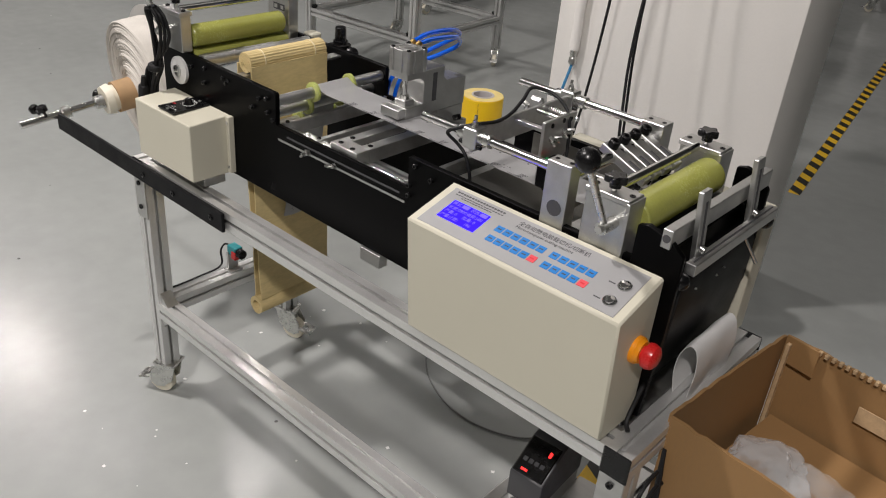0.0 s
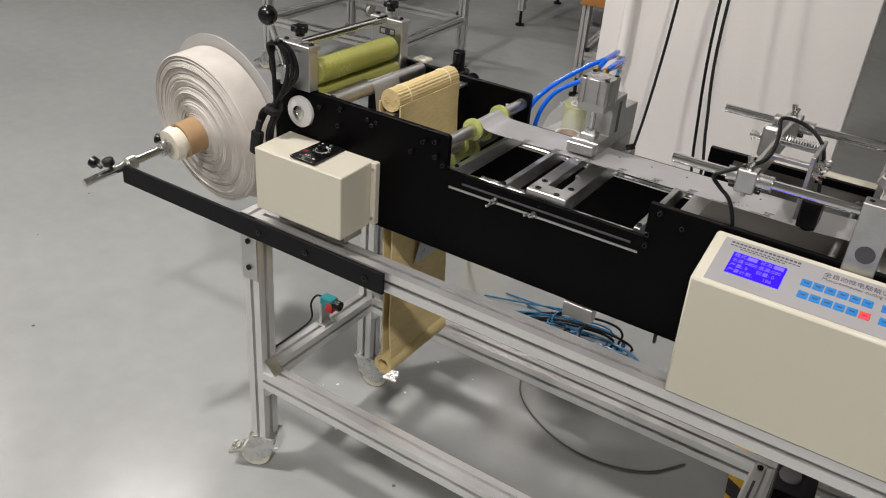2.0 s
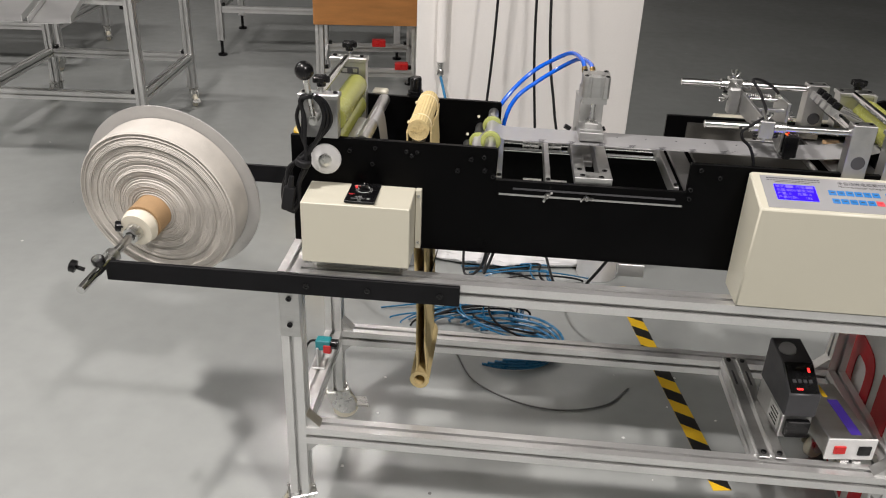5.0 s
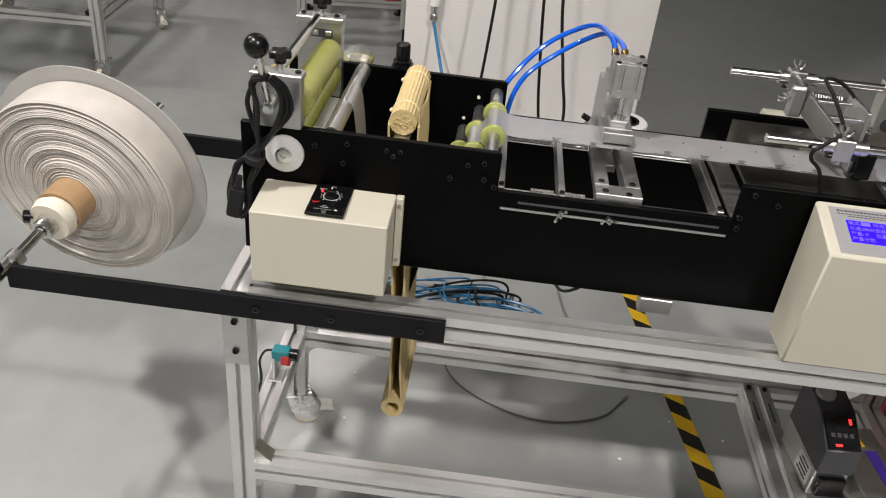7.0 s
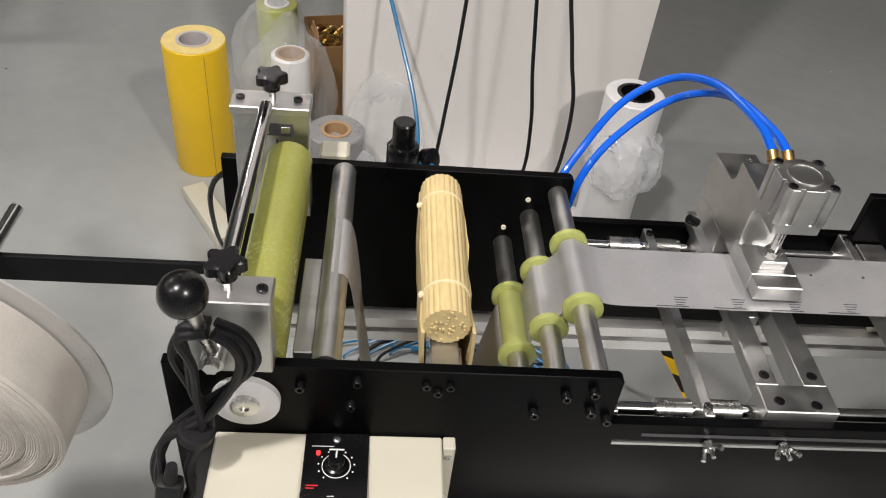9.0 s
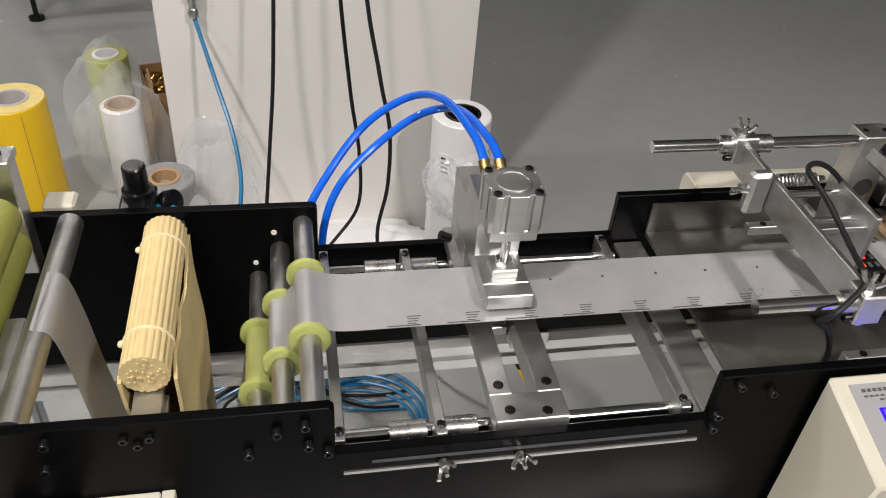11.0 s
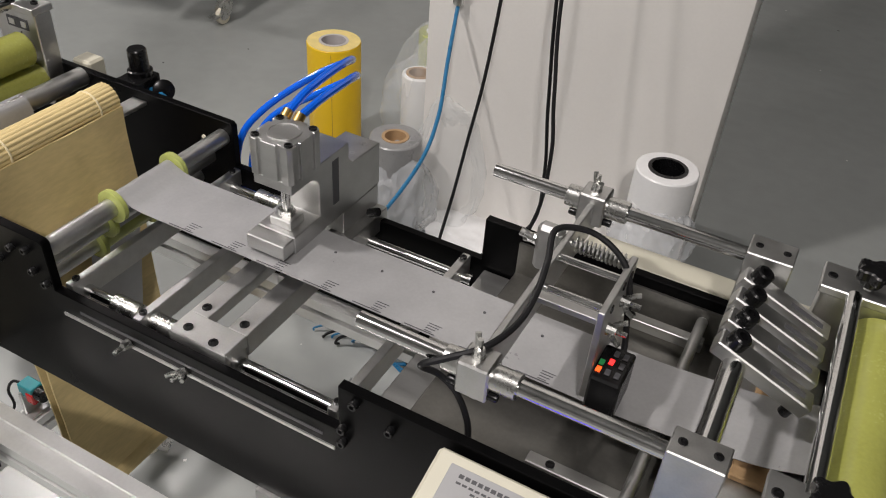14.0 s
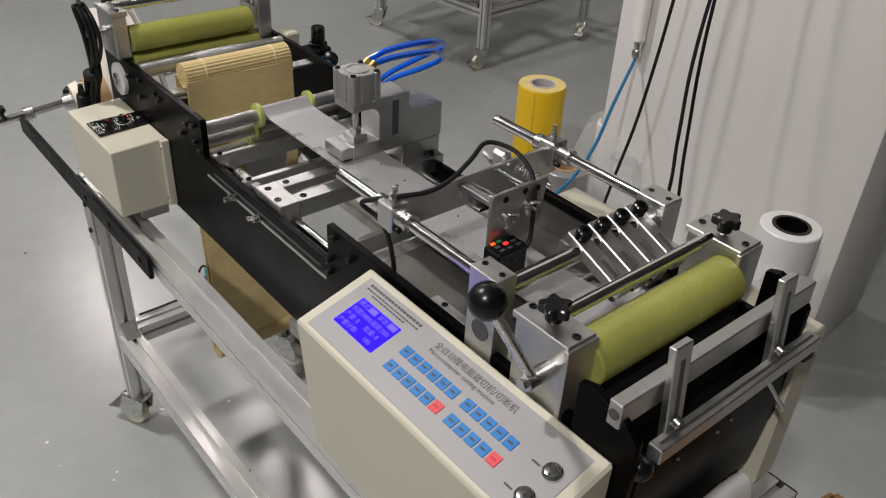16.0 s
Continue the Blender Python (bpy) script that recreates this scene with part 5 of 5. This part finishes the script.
upright_roll("grey_tape_roll", 0.060, 1.330, 0.0, 0.310, 0.068, 0.032, GREYFILM, KRAFT, "wide grey tape roll with brown card core", wob=0.02)
upright_roll("white_core_roll", -0.090, 1.720, 0.0, 0.290, 0.052, 0.036, WHITEFILM, KRAFT, "white film roll with brown core in clear wrap", wob=0.03)
upright_roll("small_yellow_roll", -0.150, 1.940, 0.0, 0.330, 0.060, 0.032, PUF, WHITEFILM, "pale yellow film roll in clear wrap")
upright_roll("white_film_roll", 0.752, 1.325, 0.0, 0.462, 0.070, 0.040, WHITEFILM, BLACKP, "tall white wrapped film roll with black core", wob=0.02)


tag_m = pose(0.752, 1.325, 0, 0, 0, -128)
tag = thing("roll_tag", (0.71, 1.27, 0.33), "small white tag with black bars on the film roll", "tag")
part("card", bx(B(), 0.0715, 0.0725, -0.016, 0.016, 0.325, 0.385, m=tag_m), WHITEP, tag)
for k in range(4):
    part("print_bar", bx(B(), 0.0725, 0.0729, -0.012, 0.012 - 0.005 * (k % 2), 0.334 + 0.012 * k, 0.340 + 0.012 * k, m=tag_m), INK, tag)


def crumple(name, c, size, material, label, seed, flat=1.0, category="plastic bag", n=5):
    bm = B()
    bmesh.ops.create_icosphere(bm, subdivisions=n, radius=1.0)
    for v in bm.verts:
        p = v.co.copy()
        w = Vector((p.x, p.y, p.z * 0.45))
        q = 1 + 0.26 * noise.noise(w * 1.6 + Vector((seed, 0, 0))) + 0.16 * (0.4 - abs(noise.noise(w * 3.4 + Vector((0, seed, 0))))) + 0.06 * (0.4 - abs(noise.noise(w * 7.5 + Vector((0, 0, seed))))) + 0.02 * (0.4 - abs(noise.noise(p * 15 + Vector((seed, 0, seed)))))
        v.co = Vector((p.x * size[0] * q, p.y * size[1] * q, p.z * size[2] * q * flat)) + Vector(c)
    lo = c[2] - size[2] * 0.92
    for v in bm.verts:
        v.co.z = max(v.co.z, lo)
    ob = solid(name, bm, material, label, category)
    for f in ob.data.polygons:
        f.use_smooth = n > 3
    return ob


crumple("clear_wrap", (-0.10, 1.76, 0.17), (0.115, 0.12, 0.18), CLEAR, "crumpled clear plastic wrap round the film rolls", 2.0)
crumple("clear_wrap", (-0.17, 1.95, 0.17), (0.10, 0.10, 0.18), CLEAR, "crumpled clear plastic wrap round the film rolls", 5.0)
crumple("clear_bag", (0.07, 1.33, 0.13), (0.105, 0.105, 0.14), HAZY, "crumpled clear bag round a grey tape roll", 9.0)
crumple("plastic_bag", (0.755, 1.29, 0.30), (0.085, 0.085, 0.09), HAZY, "thin white plastic bag draped round a roll", 4.0)
crumple("clear_wrap", (0.17, 1.42, 0.19), (0.10, 0.05, 0.20), CLEAR, "loose sheet of clear plastic against the column", 12.0)
# white sheet heaped at the foot of the column
crumple("white_cloth", (0.42, 1.40, 0.03), (0.30, 0.11, 0.035), WHITEFILM, "white plastic sheet heaped at the column foot", 15.0, category="sheet")
bb = thing("parts_box", (-0.03, 1.96, 0), "small open card box of brass parts beside the column", "box")
m = pose(0.0, 1.95, 0, 0, 0, 14)
for a in ((-0.06, 0.06, -0.10, -0.097), (-0.06, 0.06, 0.097, 0.10), (-0.06, -0.057, -0.097, 0.097), (0.057, 0.06, -0.097, 0.097)):
    part("side", bx(B(), a[0], a[1], a[2], a[3], 0, 0.25, m=m), CARD, bb)
part("base", bx(B(), -0.057, 0.057, -0.097, 0.097, 0.0, 0.003, m=m), CARD, bb)
rng = random.Random(8)
bm = B()
for i in range(60):
    a = m @ Vector((rng.uniform(-0.05, 0.05), rng.uniform(-0.09, 0.09), rng.uniform(0.18, 0.235)))
    d = Vector((rng.uniform(-1, 1), rng.uniform(-1, 1), rng.uniform(-0.4, 0.6))).normalized() * 0.022
    cy(bm, a - d, a + d, 0.004, 6)
part("brass_parts", bm, BRASS, bb)["kind"] = "stuff"
for k in range(4):
    part("card_strip", bx(B(), -0.075 - 0.012 * k, -0.072 - 0.012 * k, -0.09, 0.02, 0, 0.27 - 0.02 * k, m=m @ pose(0, 0, 0, 0, 6 + 2 * k, 4 * k)), KRAFT, bb)
term = thing("junction_box", (-0.26, 1.34, 0), "long cream junction box with a black lead on the floor", "junction box")
m = pose(-0.26, 1.34, 0, 0, 0, 32)
part("case", bx(B(), -0.03, 0.03, -0.12, 0.12, 0.0, 0.04, 0.004, 2, m=m), CREAM, term)
part("lead", sweep(B(), [(-0.20, 1.24, 0.03), (-0.16, 1.10, 0.10), (-0.12, 0.85, 0.35), (-0.07, 0.60, 0.62), (-0.03, 0.46, 0.80), (0.03, 0.43, 0.86)], 0.0035, 7), RUBBER, term)

# conduit, hoses and leads on the column


def on_column(u, off, z):
    return CR @ Vector((u, -off, z))


cond = thing("conduit", tuple(on_column(-0.68, 0, 0.7)), "white plastic conduit pipe fixed to the column", "pipe", kind="structure")
part("pipe", cy(B(), on_column(-0.655, 0.019, 0.70), on_column(-0.655, 0.019, 4.2), 0.016, 18), PLASTER, cond)
part("coupling", lathe(B(), on_column(-0.655, 0.019, 0.705), on_column(-0.655, 0.019, 0.2), [(0, 0.016), (0.01, 0.012), (0.03, 0.010), (0.035, 0.013), (0.05, 0.013), (0.055, 0.007)], 16), ZINC, cond, "metal air coupling")
part("clip", bx(B(), -0.685, -0.625, -0.012, 0.0, 1.2, 1.22, 0.002, m=CR), WHITEP, cond)
c0 = on_column(-0.655, 0.019, 0.652)
bh = thing("air_supply_hose", tuple(c0), "dull blue air supply hose hanging from the column", "air hose")
part("hose", sweep(B(), [c0, (0.200, 1.32, 0.56), (0.235, 1.22, 0.47), (0.245, 1.12, 0.40), (0.22, 0.98, 0.32), (0.20, 0.80, 0.30), (0.20, 0.60, 0.42), (0.20, 0.47, 0.66), (0.20, 0.46, 0.80)], 0.0048, 8), HOSE2, bh)
for nm, pts in {"a": [(0.350, 1.42, 3.2), (0.345, 1.36, 1.6), (0.340, 1.30, 0.95), (0.325, 1.27, 0.62), (0.305, 1.24, 0.42), (0.285, 1.20, 0.22), (0.29, 1.08, 0.10), (0.35, 0.75, 0.30), (0.38, 0.45, 0.60)],
                "b": [(0.450, 1.42, 3.2), (0.455, 1.34, 1.5), (0.458, 1.27, 0.90), (0.482, 1.25, 0.58), (0.502, 1.24, 0.42), (0.500, 1.23, 0.28), (0.44, 1.20, 0.20), (0.37, 1.14, 0.15), (0.36, 0.90, 0.20), (0.42, 0.50, 0.60)],
                "c": [(0.490, 1.42, 3.2), (0.488, 1.30, 1.5), (0.500, 1.18, 0.90), (0.532, 1.13, 0.66), (0.552, 1.11, 0.55), (0.550, 1.10, 0.42), (0.528, 1.08, 0.30), (0.550, 1.03, 0.20), (0.60, 0.85, 0.16), (0.66, 0.6, 0.40), (0.70, 0.45, 0.62)]}.items():
    cb = thing("power_cable", tuple(pts[0]), "black power cable hanging down the column to the machine", "cable", "black cables on the column")
    part("cable", sweep(B(), pts, 0.0042, 8, 7), RUBBER, cb)

# ---------------------------------------------------------------- open carton of offcuts beside the outlet
box = thing("cardboard_carton", (1.42, 0.2, 0.4645), "open worn brown cardboard carton holding plastic offcuts", "carton")
BM = pose(1.270, 0.450, 0, 0, 0, -6)
W, D, H, TH = 0.36, 0.325, 0.665, 0.005


def torn(u0, v0, u1, v1, seed, z0=0.0):
    """A carton side with an uneven torn rim."""
    bm = B()
    n = 26
    e = Vector((u1 - u0, v1 - v0, 0))
    nn = Vector((-e.y, e.x, 0)).normalized() * TH
    rows = []
    for i in range(n + 1):
        t = i / n
        p = Vector((u0, v0, 0)) + e * t + nn * 0.5 * math.sin(t * 3.1 + seed)
        top = H + 0.004 * noise.noise(Vector((t * 9, seed, 0))) + 0.004 * noise.noise(Vector((t * 31, seed, 2)))
        rows.append([bm.verts.new(BM @ Vector((q.x, q.y, z))) for q, z in ((p, z0), (p + nn, z0), (p + nn, top), (p, top))])
    for a, b in zip(rows, rows[1:]):
        for k in range(4):
            bm.faces.new((a[k], b[k], b[(k + 1) % 4], a[(k + 1) % 4]))
    bm.faces.new(rows[0])
    bm.faces.new(list(reversed(rows[-1])))
    return bm


ZB = 0.4645  # the open carton stands on the white one
for nm, a in (("side", (0, 0, W, 0)), ("side", (W, 0, W, -D)), ("side", (W, -D, 0, -D)), ("side", (0, -D, 0, 0))):
    part(nm, torn(*a, seed=sum(a) * 3 + 1, z0=ZB), CARD, box)
part("bottom", bx(B(), 0.004, W - 0.004, -D + 0.004, -0.004, ZB, ZB + 0.006, m=BM), CARD, box)
part("hand_hole", bx(B(), 0.14, 0.22, -0.0075, -0.0055, 0.585, 0.615, m=BM), CARD_EDGE, box, "torn pale hand hole")
part("corner_fold", bx(B(), 0.008, 0.014, -0.016, -0.008, 0.475, 0.66, m=BM), CARD_EDGE, box)
part("inner_flap", bx(B(), 0.02, W - 0.02, -D + 0.02, -0.012, 0.512, 0.518, m=BM), CARD, box, "folded inner flap")
part("clear_tape", bx(B(), -0.0062, -0.0056, -0.30, -0.03, 0.50, 0.58, m=BM), HAZY, box, "strip of clear packing tape")
for i, (c, size, material) in enumerate([((1.34, 0.28, 0.534), (0.060, 0.070, 0.020), HAZY), ((1.415, 0.27, 0.532), (0.070, 0.065, 0.018), CLEAR), ((1.50, 0.22, 0.530), (0.060, 0.055, 0.016), CLEAR), ((1.355, 0.20, 0.530), (0.045, 0.050, 0.015), CLEAR)]):
    crumple("plastic_offcut", c, size, material, "crumpled clear plastic offcut in the carton", 20.0 + i, category="offcut")
lft = thing("paper_leaflet", (1.214, 0.26, 0.6515), "folded white printed leaflet standing on the table end", "leaflet")
bm = B()
sheet(bm, [(1.203, 0.6515), (1.197, 0.690), (1.200, 0.722), (1.211, 0.738), (1.222, 0.730), (1.227, 0.698), (1.225, 0.6515)], 0.19, 0.32, 0.0008, 6, 0.003)
part("leaf", bm, WHITEP, lft)
# torn corrugated rim and a lifted flap on the far side
for i in range(13):
    u = 0.055 + 0.0115 * i
    part("torn_flute", bx(B(), u, u + 0.006, -0.0075, 0.001, H - 0.003, H + 0.0045, 0.001, m=BM), CARD_EDGE, box)
part("lifted_flap", bx(B(), 0.002, 0.060, -0.006, -0.003, H - 0.045, H + 0.006, 0.001, m=BM @ pose(0, 0, 0, 0, 0, -4)), CARD, box, "lifted corner flap")
crate = thing("white_carton", (1.45, 0.28, 0), "white carton with large red printed shapes under the open carton", "carton")
part("body", bx(B(), -0.006, W + 0.006, -D - 0.006, 0.006, 0, ZB - 0.001, 0.003, m=BM), WHITEP, crate)


def red_ring(y0, y1, z0, z1, stroke, label="thick red printed ring"):
    """A thick rounded ring printed on the carton side that faces the table."""
    n, rows = 40, []
    bm = B()
    for i in range(n):
        a = 2 * math.pi * i / n
        c, q = math.cos(a), math.sin(a)
        ring = []
        for k in (0.0, stroke):
            hy, hz = (y1 - y0) / 2 - k, (z1 - z0) / 2 - k
            e = 0.55
            ring.append(((y0 + y1) / 2 + hy * math.copysign(abs(c) ** e, c), (z0 + z1) / 2 + hz * math.copysign(abs(q) ** e, q)))
        rows.append([bm.verts.new(BM @ Vector((x, v, z))) for x in (-0.0085, -0.0066) for v, z in ring])
    for i in range(n):
        p, q = rows[i], rows[(i + 1) % n]
        for k0, k1 in ((0, 1), (1, 3), (3, 2), (2, 0)):
            bm.faces.new((p[k0], p[k1], q[k1], q[k0]))
    return part("red_shape", bm, REDINK, crate, label)


red_ring(-0.175, -0.005, 0.205, 0.385, 0.046)
for y0, y1, z0, z1 in ((-0.300, -0.215, 0.205, 0.385), (-0.085, -0.030, 0.020, 0.150), (-0.200, -0.120, 0.020, 0.150), (-0.300, -0.240, 0.020, 0.150)):
    part("red_shape", bx(B(), -0.0085, -0.0066, y0, y1, z0, z1, m=BM), REDINK, crate)

# ---------------------------------------------------------------- other aluminium benches in the hall


def bench(x, y, w, d, h, turn, low, label, top=True, group="aluminium benches", lean_feet=False):
    t = thing("work_bench", (x, y, 0), label, "bench", group)
    m = pose(x, y, 0, 0, 0, turn)

    def rail(a, b, nm, s=0.04):
        part(nm, profile(B(), m @ Vector(a), m @ Vector(b), s), ALU_SATIN, t)
    for u in (0, w):
        for v in (0, d):
            rail((u, v, 0.10), (u, v, h), "leg")
            if lean_feet:
                part("foot", lathe(B(), m @ Vector((u, v, 0)), m @ Vector((u, v, 1)), [(0, 0.03), (0.012, 0.03), (0.016, 0.01), (0.10, 0.01)], 14), BLACKP, t)
            else:
                p = m @ Vector((u, v, 0))
                castor(t, p.x, p.y, 0.10, turn + 200 + 60 * (u > 0) + 40 * (v > 0))
    for zz in (low, h - 0.02):
        rail((0.02, 0, zz), (w - 0.02, 0, zz), "rail")
        rail((0.02, d, zz), (w - 0.02, d, zz), "rail")
        rail((0, 0.02, zz), (0, d - 0.02, zz), "rail")
        rail((w, 0.02, zz), (w, d - 0.02, zz), "rail")
    for u, v in ((0, 0), (w, 0), (0, d), (w, d)):
        part("end_cap", bx(B(), u - 0.021, u + 0.021, v - 0.021, v + 0.021, h, h + 0.004 if not top else h + 0.0008, 0.0004, m=m), BLACKP, t, "black plastic end cap")
        for zz in (low + 0.020, h - 0.058):
            uu = u + (0.022 if u == 0 else -0.040)
            part("joint_bracket", bx(B(), uu, uu + 0.018, v - 0.014, v + 0.014, zz, zz + 0.018, 0.002, m=m), BLACKP, t, "black corner joint")
    if top:
        part("tabletop", bx(B(), -0.02, w + 0.02, -0.02, d + 0.02, h + 0.001, h + 0.012, 0.001, m=m), ALU, t, "grey metal worktop")
    return t, m


b1, m1 = bench(-1.985, 2.14, 0.735, 0.74, 0.71, 4, 0.26, "aluminium profile bench frame on castors carrying steel trays", False)
for k, (tx, ty, hw, ta) in enumerate(((-1.505, 1.57, 0.12, 110.5), (-1.283, 1.60, 0.073, 110.5))):
    tr = B()
    prism(tr, [(-hw, 0.0), (hw, 0.0), (hw, 0.025), (hw - 0.003, 0.025), (hw - 0.003, 0.003), (0.003 - hw, 0.003), (0.003 - hw, 0.025), (-hw, 0.025)], "x", 0, 1.35)
    bmesh.ops.transform(tr, matrix=pose(tx, ty, 0.7105, 0, 0, ta), verts=tr.verts)
    solid("steel_tray", tr, ALU_SATIN, "shallow folded steel tray on the bench", "tray", "steel trays")
b2, m2 = bench(-1.50, 4.00, 1.15, 0.80, 0.72, 8, 0.30, "aluminium profile bench with loose tools", True, lean_feet=True)
b3, m3 = bench(-0.60, 2.95, 0.50, 0.55, 0.95, 10, 0.22, "tall aluminium profile stand with a plywood panel", False, lean_feet=True)
part("plywood_panel", bx(B(), -0.03, 0.53, -0.045, -0.022, 0.475, 1.02, 0.002, m=m3), PLY, b3, "orange-brown plywood panel")
for k in range(3):
    part("orange_bracket", bx(B(), 0.15 + 0.12 * k, 0.22 + 0.12 * k, -0.03, 0.02, 0.2405 + 0.12 * (k % 2), 0.275 + 0.12 * (k % 2), 0.004, m=m3), ESTOP_R, b3, "orange plastic bracket")
b4, m4 = bench(-3.6, 3.3, 1.3, 0.8, 0.72, 6, 0.26, "aluminium profile bench on castors with a grey worktop")
b5, m5 = bench(-0.42, 6.80, 1.6, 0.8, 0.72, 10, 0.26, "aluminium profile bench against the dim hall wall")
